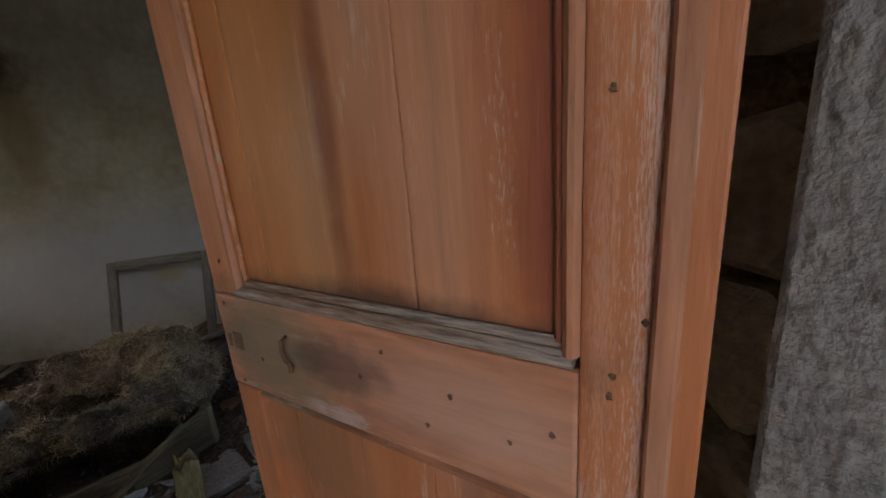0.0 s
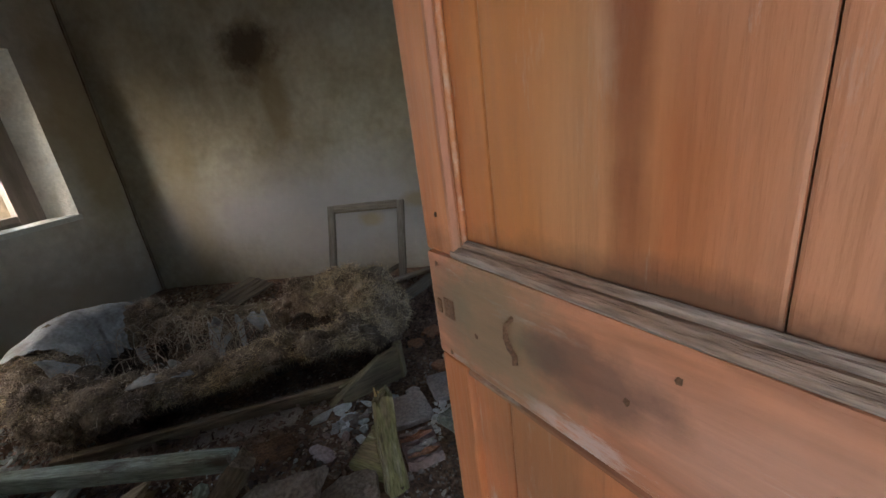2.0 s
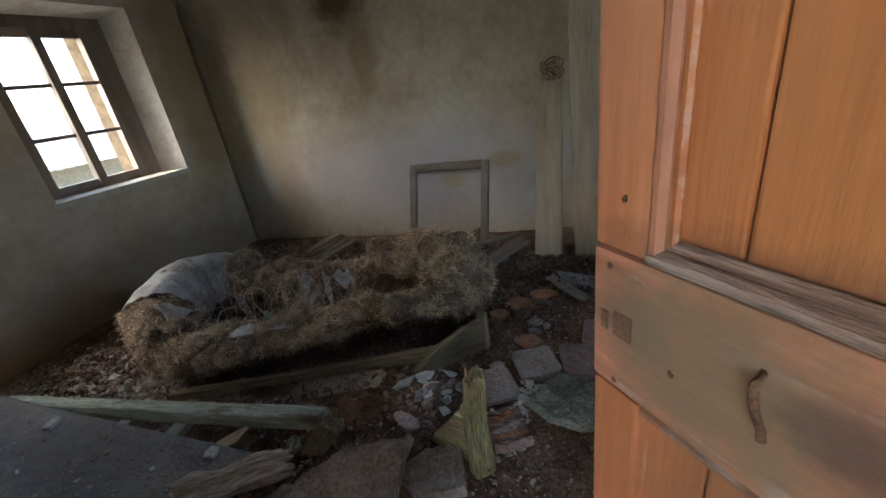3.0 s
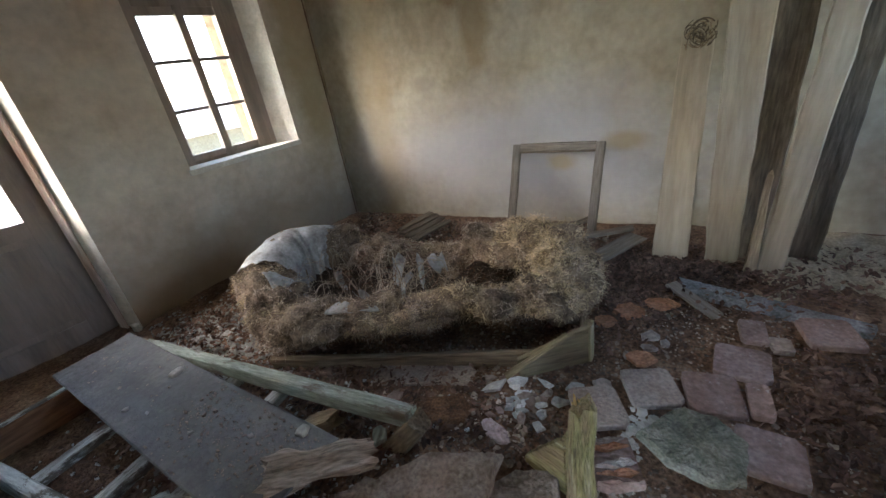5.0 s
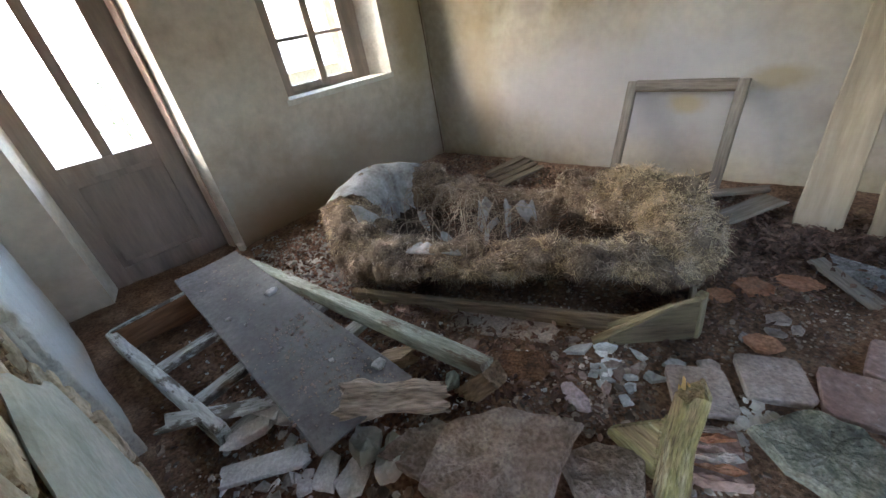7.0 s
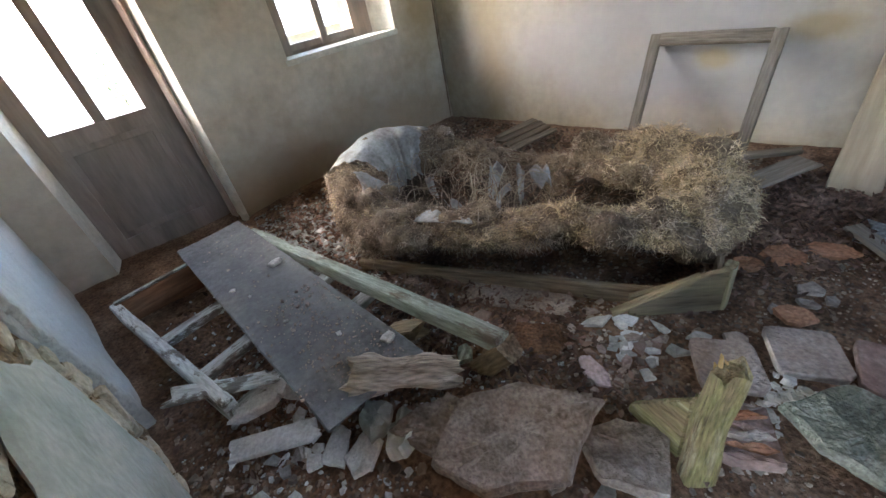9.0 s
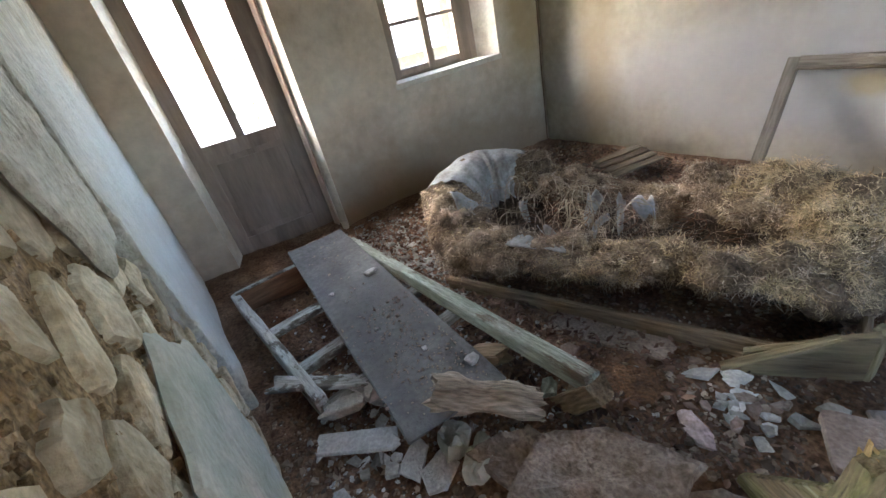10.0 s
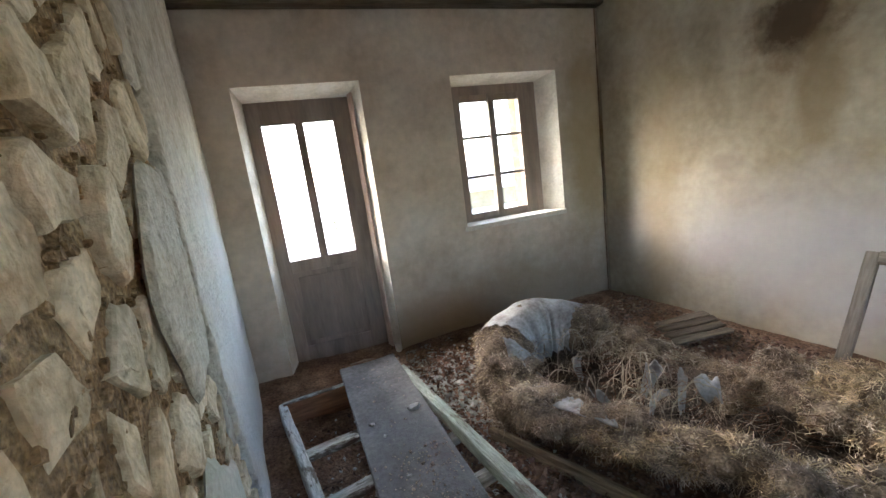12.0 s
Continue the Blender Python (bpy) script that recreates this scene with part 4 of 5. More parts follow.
def bed_frame():
    b = thing("bed_frame", "collapsed mossy wooden bed frame under the mattress", "bed")
    m, n = span((-0.34, 1.62, 0.0), (0.27, 0.34, 0.005))
    part("side_rail", board(n, 0.03, 0.08, 3, 0.01, 0.006, 24), ROTWOOD, b, "damp brown side rail").matrix_world = m
    m, n = span((0.305, 0.285, 0.01), (0.10, 0.50, 0.01))
    part("corner_board", board(n, 0.022, 0.19, 5, 0.008, 0.003, 14, fall=0.55), MOSS, b, "moss-stained corner board").matrix_world = m
    m, n = span((0.03, 0.525, 0.055), (0.225, 0.335, 0.180))
    part("brace", board(n, 0.03, 0.022, 8, 0.008, 0.003, 12), MOSS, b, "green diagonal brace").matrix_world = m
    part("corner_post", board(0.19, 0.035, 0.045, 9, 0.006, 0.002, 6), MOSS, b).matrix_world = span((0.315, 0.285, 0.0), (0.315, 0.285, 0.19), (1, 0, 0))[0]
    m, n = span((0.31, 0.30, 0.03), (0.85, 0.46, 0.03))
    part("end_rail", board(n, 0.025, 0.10, 11, 0.01, 0.003, 12), ROTWOOD, b).matrix_world = m


bed_frame()


# ---- slatted frame with the dark board on it ----
def slatted_frame():
    s = thing("slatted_frame", "broken slatted frame with flaking pale green paint", "bed base")
    def bar(nm, p0, p1, w, h, sd, mt, lb=""):
        m, n = span(p0, p1)
        part(nm, board(n, w, h, sd, 0.008, 0.003, 16), mt, s, lb).matrix_world = m
    bar("side_rail", (-1.325, 2.36, -0.01), (-1.10, 1.26, 0.0), 0.045, 0.13, 1, WHITEWOOD)
    bar("side_rail", (-0.60, 2.40, 0.06), (-0.395, 0.655, 0.17), 0.055, 0.07, 2, MINT, "long rail in pale green paint")
    bar("end_board", (-1.315, 2.335, -0.06), (-0.62, 2.395, -0.06), 0.022, 0.185, 3, BROWNWOOD, "brown end board")
    bar("cap", (-1.315, 2.335, 0.126), (-0.62, 2.395, 0.126), 0.026, 0.012, 13, WHITEWOOD, "flaking white top edge")
    for k, (a, b) in enumerate((((-1.22, 1.86, 0.062), (-0.56, 1.95, 0.065)), ((-1.16, 1.50, 0.062), (-0.52, 1.62, 0.075)), ((-1.10, 1.25, 0.045), (-0.47, 1.33, 0.085)))):
        bar("slat", a, b, 0.068, 0.034, 4 + k, WHITEWOOD)


slatted_frame()
m, n = span((-0.79, 2.56, 0.125), (-0.735, 0.86, 0.155))
tagged(part("dark_plank", board(n, 0.37, 0.018, 12, 0.012, 0.003, 30, 0.98), SLATE), "dusty dark grey board lying on the slatted frame", "plank").matrix_world = m


# ---- leaning things along the stained wall ----
def leaning_frame():
    f = thing("wooden_frame", "grey weathered wooden frame leaning against the wall", "frame")
    bl, tl, br, tr = Vector((1.47, 1.195, 0.0)), Vector((1.728, 1.205, 0.604)), Vector((1.475, 0.60, 0.0)), Vector((1.752, 0.606, 0.604))
    up = (tl - bl).cross(tr - tl)
    for nm, a, b, sd in (("upright", bl, tl + (tl - bl) * 0.02, 1), ("upright", br, tr + (tr - br) * 0.02, 2), ("head", tl + Vector((0, -0.026, -0.01)), tr + Vector((0, 0.026, -0.01)), 3)):
        m, n = span(a, b, up)
        part(nm, board(n, 0.058, 0.036, sd, 0.003, 0.002, 14), GREYWOOD, f).matrix_world = m
    m, n = span(tl + Vector((-0.012, -0.026, -0.042)), tr + Vector((-0.012, 0.026, -0.042)), up)
    part("rebate", board(n, 0.014, 0.016, 6, 0.002, 0.001, 10), TIMBER, f).matrix_world = m


leaning_frame()


def lean_plank(foot, top, width, thick, seed, mt, label, taper=1.0, face=(-1, 0, 0.25)):
    m, n = span(foot, top, face)
    p = tagged(part("leaning_plank", board(n, width, thick, seed, 0.02, 0.013, 34, taper), mt), label, "plank", "planks leaning on the wall")
    p.matrix_world = m
    return p


lean_plank((1.405, 0.105, 0.0), (1.825, 0.11, 1.17), 0.185, 0.03, 21, PALEWOOD, "pale sawn plank leaning against the wall", 0.84)
lean_plank((1.380, -0.140, 0.0), (1.845, -0.11, 2.2), 0.150, 0.035, 22, PALEWOOD, "tall pale waney plank leaning against the wall", 1.45)
lean_plank((1.47, -0.245, 0.0), (1.86, -0.33, 2.1), 0.15, 0.04, 23, TIMBER, "dark brown plank leaning behind the pale ones", 1.1)
lean_plank((1.345, -0.345, 0.0), (1.87, -0.56, 2.1), 0.105, 0.06, 24, PALEWOOD, "pale squared timber leaning aslant", 1.3)
lean_plank((1.51, -0.49, 0.0), (1.90, -0.66, 2.1), 0.12, 0.04, 25, TIMBER, "dark timber leaning in the shade")
lean_plank((1.30, -0.265, 0.0), (1.40, -0.295, 0.52), 0.055, 0.03, 26, ROTWOOD, "splintered rotten lath leaning on the timber", 0.45)


def plank_thing(name, p0, p1, w, h, seed, mt, label, category, rag=0.012, wob=0.004, taper=1.0, group="", n=18, edge=0.006):
    m, length = span(p0, p1)
    ob = tagged(part(name, board(length, w, h, seed, rag, wob, n, taper, edge), mt), label, category, group)
    ob.matrix_world = m
    return ob


KEEP = []


def slab_thing(name, x, y, rx, ry, th, turn, sides, seed, mt, label, category, group="", tilt=(0, 0), lift=0.0, jag=0.3, dome=0.03):
    ob = tagged(part(name, rockslab(sides, rx, ry, th, seed, jag * 0.8) if max(rx, ry) > 0.021 else blob(sides, rx, ry, th, seed, jag, dome), mt), label, category, group)
    ob.matrix_world = pose(x, y, floor_z(x, y) - 0.004 + lift, tilt[0], tilt[1], turn)
    c, s = math.cos(radians(turn)), math.sin(radians(turn))
    KEEP.append((x, y, c, s, rx, ry))
    return ob


# nest of dried stems on the short plank
def dried_bunch():
    b = thing("dried_bunch", "dry brown bunch of twigs stuck on the plank", "dried plant")
    rnd = random.Random(5)
    c = Vector((1.805, 0.105, 1.17))
    for k in range(170):
        r, a0 = rnd.uniform(0.016, 0.066), rnd.uniform(0, 6.3)
        t1 = Vector((rnd.uniform(-0.4, 0.4), 1, rnd.uniform(-0.6, 0.6))).normalized()
        t2 = Vector((rnd.uniform(-0.5, 0.5), rnd.uniform(-0.4, 0.4), 1)).normalized()
        o = Vector((rnd.uniform(-0.04, 0.005), rnd.uniform(-0.03, 0.03), rnd.uniform(-0.03, 0.03)))
        pts = [c + o + t1 * (r * math.cos(a0 + q * 0.35)) + t2 * (r * math.sin(a0 + q * 0.35)) for q in range(rnd.randint(3, 7))]
        part("stem", tube(pts, rnd.uniform(0.0018, 0.005), 4), (TIMBER, ROTWOOD, TIMBER, PALEWOOD)[k % 4], b)


dried_bunch()

plank_thing("floor_board", (1.12, 0.49, 0.04), (1.47, 0.30, 0.07), 0.13, 0.018, 31, GREYWOOD, "pale grey board lying on the leaves", "plank")
plank_thing("floor_board", (1.40, 0.72, 0.03), (1.62, 0.36, 0.05), 0.05, 0.03, 32, GREYWOOD, "thin weathered lath behind the frame", "plank")
plank_thing("floor_board", (1.33, 0.95, 0.02), (1.66, 0.62, 0.10), 0.06, 0.02, 33, TIMBER, "dark lath lying by the wall", "plank")


def crate_lid():
    c = thing("crate_lid", "weathered slatted crate lid lying by the wall", "crate")
    for k in range(4):
        m, n = span((1.04 + 0.045 * k, 1.80 + 0.085 * k, 0.055), (1.40 + 0.045 * k, 1.70 + 0.085 * k, 0.085))
        part("slat", board(n, 0.07, 0.016, 40 + k, 0.02, 0.006, 10), TIMBER, c).matrix_world = m
    for x in (1.10, 1.34):
        m, n = span((x, 1.77, 0.035), (x + 0.15, 2.06, 0.035))
        part("batten", board(n, 0.04, 0.02, 45 + x, 0.006, 0.002, 8), TIMBER, c).matrix_world = m


crate_lid()

def rough_log(length, r, seed):
    """A split, furrowed length of rotten timber along X with ragged ends; its middle line is at z = 0."""
    bm = bmesh.new()
    rings = []
    n, m = 44, 26
    for i in range(n + 1):
        f = i / n
        ring = []
        for j in range(m):
            a = 2 * math.pi * j / m
            furrow = noise.noise(Vector((math.cos(a) * 4.5, math.sin(a) * 4.5, f * 2.2 + seed))) + 0.6 * noise.noise(Vector((math.cos(a) * 11, math.sin(a) * 11, f * 5 + seed)))
            body = 1 + 0.30 * noise.noise(Vector((f * 3.5, seed, math.sin(a)))) + 0.22 * furrow
            x = f * length + (0.05 * noise.noise(Vector((math.cos(a) * 2.5, math.sin(a) * 2.5, seed + 9 * f))) * abs(2 * f - 1) ** 3)
            ring.append(bm.verts.new((x, math.cos(a) * r * body * (1 - 0.22 * f), math.sin(a) * r * 0.62 * body)))
        rings.append(ring)
    for a, b in zip(rings, rings[1:]):
        for j in range(m):
            bm.faces.new((a[j], a[(j + 1) % m], b[(j + 1) % m], b[j]))
    for ring, x in ((rings[0], 0.02), (rings[-1], length - 0.03)):
        c = bm.verts.new((x, 0, 0))
        for j in range(m):
            bm.faces.new((ring[j], ring[(j + 1) % m], c))
    return bm


# rotten log, big slabs, broken post
m, n = span((-0.775, 0.955, 0.19), (-0.515, 0.755, 0.115))
tagged(part("rotten_log", rough_log(n, 0.068, 51), FIBROUS), "split rotten length of bleached timber", "log").matrix_world = m
plank_thing("rotten_stump", (-0.40, 0.72, 0.02), (-0.395, 0.60, 0.17), 0.10, 0.08, 52, ROTWOOD, "crumbling dark rotten wood lump", "log", 0.04, 0.02, 0.7, n=14)
plank_thing("rotten_wedge", (-0.53, 1.12, 0.02), (-0.47, 0.98, 0.09), 0.09, 0.05, 53, ROTWOOD, "brown rotten block under the rail", "log", 0.03, 0.015, 0.8, n=10)
slab_thing("stone_slab", -0.555, 0.495, 0.25, 0.15, 0.05, -30, 6, 61, SLABSTONE, "dusty broken grey-brown stone slab", "stone", tilt=(4, -4), lift=0.02, jag=0.22)
slab_thing("stone_slab", -0.375, 0.245, 0.135, 0.105, 0.035, -35, 5, 62, SLABSTONE, "flat grey broken slab beside the post", "stone", tilt=(-4, 3), lift=0.02)
slab_thing("stone_slab", -0.66, 0.66, 0.16, 0.09, 0.03, -50, 7, 63, SLABSTONE, "thin brown slab under the log", "stone", tilt=(3, 5), lift=0.012)
slab_thing("mossy_slab", 0.035, -0.13, 0.150, 0.118, 0.04, -60, 7, 64, GREENSTONE, "mossy green stone slab", "stone", tilt=(3, 5), lift=0.005, jag=0.28)


def broken_post():
    p = thing("broken_post", "splintered mossy post with a scrap of board", "post")
    m, n = span((-0.300, 0.135, 0.0), (-0.258, 0.145, 0.375), (-0.7, -0.7, 0))
    part("post", board(n, 0.078, 0.05, 71, 0.035, 0.016, 30, 0.78), GREENPOST, p).matrix_world = m
    for k in range(5):
        a = Vector((-0.262 + 0.005 * (k % 3 - 1), 0.142 + 0.007 * (k - 2), 0.32))
        m, n = span(a, a + Vector((0.004 * (k - 3), 0.002 * k, 0.05 + 0.035 * ((k * 5) % 4) / 3)), (-0.7, -0.7, 0))
        part("splinter", board(n, 0.018, 0.018, 72 + k, 0.006, 0.004, 8, 0.25), OCHRE, p, "fresh ochre splinter").matrix_world = m
    m, n = span((-0.292, 0.165, 0.01), (-0.25, 0.325, 0.01))
    part("board_scrap", board(n, 0.022, 0.27, 75, 0.02, 0.004, 14, fall=0.14), GREENPOST, p, "green mossy board scrap").matrix_world = m


broken_post()


def hollow_brick():
    b = thing("hollow_brick", "ribbed orange hollow brick, broken", "brick")
    for k in range(6):
        part("rib", rockslab(4, 0.075 - 0.006 * (k % 3), 0.014, 0.045 - 0.006 * (k % 2), 700 + k, 0.08), (TILE_RED, ORANGE_TERRA, TILE_GREY)[k % 3], b).matrix_local = pose(0, -0.075 + 0.03 * k, 0)
    part("web", block(-0.07, 0.07, -0.08, 0.085, 0.004, 0.03, 0.002), TILE_RED, b)
    b.matrix_world = pose(-0.135, 0.075, floor_z(-0.13, 0.08) - 0.003, 0, 0, -60)


hollow_brick()

# terracotta floor tiles, loose
TILES = ((0.247, 0.028, 0.185, 0.192, -62, 1), (0.301, -0.165, 0.180, 0.195, -75, 2), (0.511, -0.249, 0.185, 0.192, -90, 3), (0.332, -0.304, 0.070, 0.165, -83, 4),
         (0.106, -0.323, 0.180, 0.180, -88, 5), (0.711, -0.282, 0.095, 0.145, -83, 6), (0.652, -0.372, 0.070, 0.085, -80, 7), (0.067, 0.178, 0.180, 0.192, -58, 8), (0.769, -0.52, 0.175, 0.185, -76, 9))
TILE_KINDS = {1: (TILE_GREY, "dusty grey square floor tile, loose"), 8: (TILE_GREY, "dusty grey square floor tile, loose"), 7: (TILE_GREY, "small dusty buff floor tile piece, loose"),
              3: (TILE_PINK, "faded pinkish square floor tile, loose"), 5: (TILE_PINK, "faded pinkish square floor tile, loose"), 6: (TILE_PINK, "faded pinkish half floor tile, loose")}


def worn_tile(w, h, th, seed):
    """A hand-made tile with chipped arrises, a broken corner and a slightly hollow face. Its foot is at z = 0."""
    rnd = random.Random(seed)
    cs = [Vector(p) for p in ((-w / 2, -h / 2), (w / 2, -h / 2), (w / 2, h / 2), (-w / 2, h / 2))]
    cut = rnd.randrange(4)
    pts = []
    for i, (a, b) in enumerate(zip(cs, cs[1:] + cs[:1])):
        for k in range(8):
            p = a + (b - a) * (k / 8)
            p = p * (1 + 0.018 * noise.noise(Vector((p.x * 35, p.y * 35, seed))) - (0.06 if k == 0 else 0.0) - (rnd.uniform(0.03, 0.12) if k == 0 and i == cut else 0.0))
            pts.append(p)
    bm = bmesh.new()
    rings = []
    for f, z in ((0.99, 0.0), (1.0, th * 0.8), (0.975, th), (0.9, th), (0.6, th * 0.95), (0.3, th * 0.93)):
        rings.append([bm.verts.new((p.x * f, p.y * f, z + (0.0015 * noise.noise(Vector((p.x * f * 40, p.y * f * 40, seed + 5))) if z else 0))) for p in pts])
    for a, b in zip(rings, rings[1:]):
        for i in range(len(pts)):
            j = (i + 1) % len(pts)
            bm.faces.new((a[i], a[j], b[j], b[i]))
    bm.faces.new(rings[0][::-1])
    bm.faces.new(rings[-1])
    return bm


for x, y, w, h, a, sd in TILES:
    rnd = random.Random(sd)
    KEEP.append((x, y, math.cos(radians(a)), math.sin(radians(a)), w * 0.6, h * 0.6))
    mt, lb = TILE_KINDS.get(sd, (TILE_RED, "worn red terracotta floor tile, loose"))
    tagged(part("floor_tile", worn_tile(w, h, 0.024, sd), mt), lb, "tile", "terracotta floor tiles").matrix_world = pose(x, y, floor_z(x, y) + 0.002, rnd.uniform(-2.5, 2.5), rnd.uniform(-2.5, 2.5), a)
for k, (x, y, rx, ry, a) in enumerate(((0.733, 0.204, 0.075, 0.058, -60), (0.847, 0.075, 0.085, 0.055, -75), (0.621, 0.285, 0.055, 0.045, -60), (0.41, 0.094, 0.06, 0.048, -75))):
    slab_thing("tile_fragment", x, y, rx, ry, 0.02, a, 6, 80 + k, ORANGE_TERRA, "broken orange terracotta tile piece", "tile", "orange tile pieces", jag=0.14)
for k, (x, y, rx, ry, a) in enumerate(((0.585, 0.08, 0.046, 0.038, -63), (0.503, 0.068, 0.035, 0.024, -78), (0.555, 0.02, 0.024, 0.02, 0), (0.42, 0.14, 0.03, 0.025, 30), (0.20, 0.20, 0.05, 0.02, -50))):
    slab_thing("tile_fragment", x, y, rx, ry, 0.018, a, 5, 90 + k, TILE_GREY, "small pale buff tile piece", "tile", "pale tile pieces")

# white and grey broken plaster
SH = "pale broken plaster and board pieces"
for k, (x, y, rx, ry, a, lb) in enumerate((
        (-0.915, 0.90, 0.088, 0.052, 70, "broken white slab"), (-0.862, 0.81, 0.085, 0.05, 60, "broken white slab"), (-0.99, 0.91, 0.03, 0.03, 20, "small white shard"),
        (-0.24, 0.92, 0.05, 0.035, -40, "grey-white shard"), (-0.01, 0.56, 0.055, 0.032, -35, "white flaking shard"), (0.06, 0.49, 0.05, 0.02, -45, "thin white shard"),
        (-0.12, 0.335, 0.025, 0.025, 0, "blue-grey shard"), (-0.02, 0.40, 0.03, 0.022, 20, "grey shard"), (0.04, 0.31, 0.04, 0.025, -50, "grey shard"), (0.065, 0.36, 0.022, 0.015, 10, "grey shard"),
        (-0.08, 0.46, 0.03, 0.02, -30, "white shard"), (-0.11, 0.40, 0.03, 0.018, 30, "white shard"), (-0.055, 0.345, 0.02, 0.02, 0, "white shard"), (0.0, 0.44, 0.035, 0.02, -40, "grey shard"),
        (0.13, 0.28, 0.05, 0.022, -50, "grey tile shard"), (-1.17, 1.14, 0.035, 0.012, 70, "narrow white shard"), (-1.05, 1.0, 0.02, 0.012, 10, "small white chip"), (-0.57, 0.365, 0.035, 0.03, 0, "round pale stone"),
        (-0.50, 0.26, 0.04, 0.028, -30, "pale stone"), (-1.08, 0.86, 0.03, 0.018, 40, "white chip"), (0.02, -0.01, 0.03, 0.012, -80, "pale lilac chip"), (-0.62, 0.62, 0.02, 0.015, 0, "white chip"))):
    slab_thing("plaster_shard", x, y, rx, ry, 0.010 + 0.005 * (k % 3), a, 4 + k % 2, 100 + k, WHITE if k in (0, 1, 2, 4, 5, 15, 16, 19) else (SHARD, SLABSTONE, SHARD, TERRA)[k % 4], lb + " of broken plaster lying on the dirt", "rubble", SH, tilt=(4 * (k % 3 - 1), 5 * (k % 2)), lift=0.006, jag=0.4)
slab_thing("plaster_shard", -0.21, 0.46, 0.075, 0.03, 0.014, 60, 7, 140, mat("pink_plaster", [(0.42, 0.30, 0.28), (0.55, 0.45, 0.43)], 9.0), "long pink plaster flake on the dirt", "rubble", SH, lift=0.004)
slab_thing("plaster_shard", -0.44, 0.80, 0.045, 0.03, 0.02, 30, 6, 141, MINT, "mint green painted flake by the log", "rubble", SH, lift=0.03)
slab_thing("plaster_shard", -0.785, 0.86, 0.075, 0.055, 0.05, 80, 5, 142, PLASTER_G, "greenish plaster lump on the rubble", "rubble", SH, tilt=(15, 10))
slab_thing("plaster_shard", -0.755, 0.74, 0.085, 0.05, 0.05, 60, 6, 146, PLASTER_G, "greenish plaster lump on the rubble", "rubble", SH, tilt=(-10, 18))
shard_rnd = random.Random(63)
for k in range(20):
    x, y = shard_rnd.gauss(0.0, 0.075), shard_rnd.gauss(0.42, 0.075)
    slab_thing("plaster_shard", x, y, shard_rnd.uniform(0.018, 0.040), shard_rnd.uniform(0.012, 0.022), 0.008, shard_rnd.uniform(0, 180), 4 + k % 2, 160 + k, (SHARD, WHITE, TILE_GREY, SHARD, TERRA)[k % 5], "thin angular chip of broken plaster and tile lying on the dirt", "rubble", SH, tilt=(shard_rnd.uniform(-9, 9), shard_rnd.uniform(-9, 9)), lift=0.007, jag=0.4)
for k in range(14):
    x, y = shard_rnd.gauss(-0.93, 0.12), shard_rnd.gauss(0.93, 0.12)
    slab_thing("plaster_shard", x, y, shard_rnd.uniform(0.016, 0.042), shard_rnd.uniform(0.012, 0.026), 0.009, shard_rnd.uniform(0, 180), 4 + k % 2, 190 + k, (WHITE, SHARD)[k % 2], "thin white chip of broken plaster lying on the rubble", "rubble", SH, tilt=(shard_rnd.uniform(-12, 12), shard_rnd.uniform(-12, 12)), lift=0.007, jag=0.4)
plank_thing("grey_board", (-0.165, 1.09, 0.012), (0.015, 0.69, 0.014), 0.125, 0.014, 143, SLABSTONE, "flat brown-grey board beside the bed rail", "plank", 0.03, 0.004, 0.9)
slab_thing("rusty_scrap", -0.205, 0.68, 0.11, 0.075, 0.012, -62, 8, 144, RUSTBOARD, "rust-brown flaking scrap of board", "rubble", lift=0.006)
plank_thing("white_board", (-1.15, 1.14, 0.03), (-0.93, 0.985, 0.045), 0.085, 0.016, 54, WHITE, "broken white-painted board piece", "plank", 0.03)
plank_thing("white_board", (-1.24, 1.47, 0.10), (-0.95, 1.24, 0.11), 0.075, 0.022, 55, WHITEWOOD, "splintered pale wood on the frame", "plank", 0.05, 0.008, 0.8)
plank_thing("white_lump", (-1.09, 1.24, 0.03), (-0.97, 1.20, 0.05), 0.07, 0.05, 56, WHITE, "crumbling white wooden lump", "rubble", 0.03, 0.015, 0.9, n=8)
plank_thing("white_lump", (-1.0, 1.33, 0.03), (-0.93, 1.17, 0.06), 0.06, 0.05, 57, WHITE, "crumbling white wooden lump", "rubble", 0.03, 0.012, 0.9, n=8)
for k, (x, y, r) in enumerate(((-0.66, 1.85, 0.026), (-0.60, 0.99, 0.022), (-0.70, 1.16, 0.010), (-0.88, 1.82, 0.012), (-0.80, 1.4, 0.008), (-0.74, 1.02, 0.012), (-0.84, 1.7, 0.009))):
    zt = 0.146 + 0.03 * (2.6 - y) / 1.74
    tagged(part("plaster_chip", blob(6, r * 1.2, r, r * 0.7, 150 + k, 0.25, 0.5), SHARD), "small plaster chip on the dark board", "rubble", "chips on the board").matrix_world = pose(x, y, zt, 0, 0, 40 * k)

# hearth step
def hearth():
    h = thing("hearth", "ash-grey hearth step with a sandy floor behind", "hearth")
    part("hearth_floor", rockslab(5, 0.62, 0.42, 0.035, 201, 0.12, 0.2), SAND, h, "sandy hearth floor, paled for the light on it").matrix_world = pose(1.42, -0.62, -0.006, 0, 0, -20)
    m, n = span((1.02, 0.03, -0.01), (0.84, -0.66, -0.01))
    part("kerb", board(n, 0.11, 0.075, 202, 0.03, 0.016, 24, edge=0.02), ASH, h, "ash-grey kerb").matrix_world = m


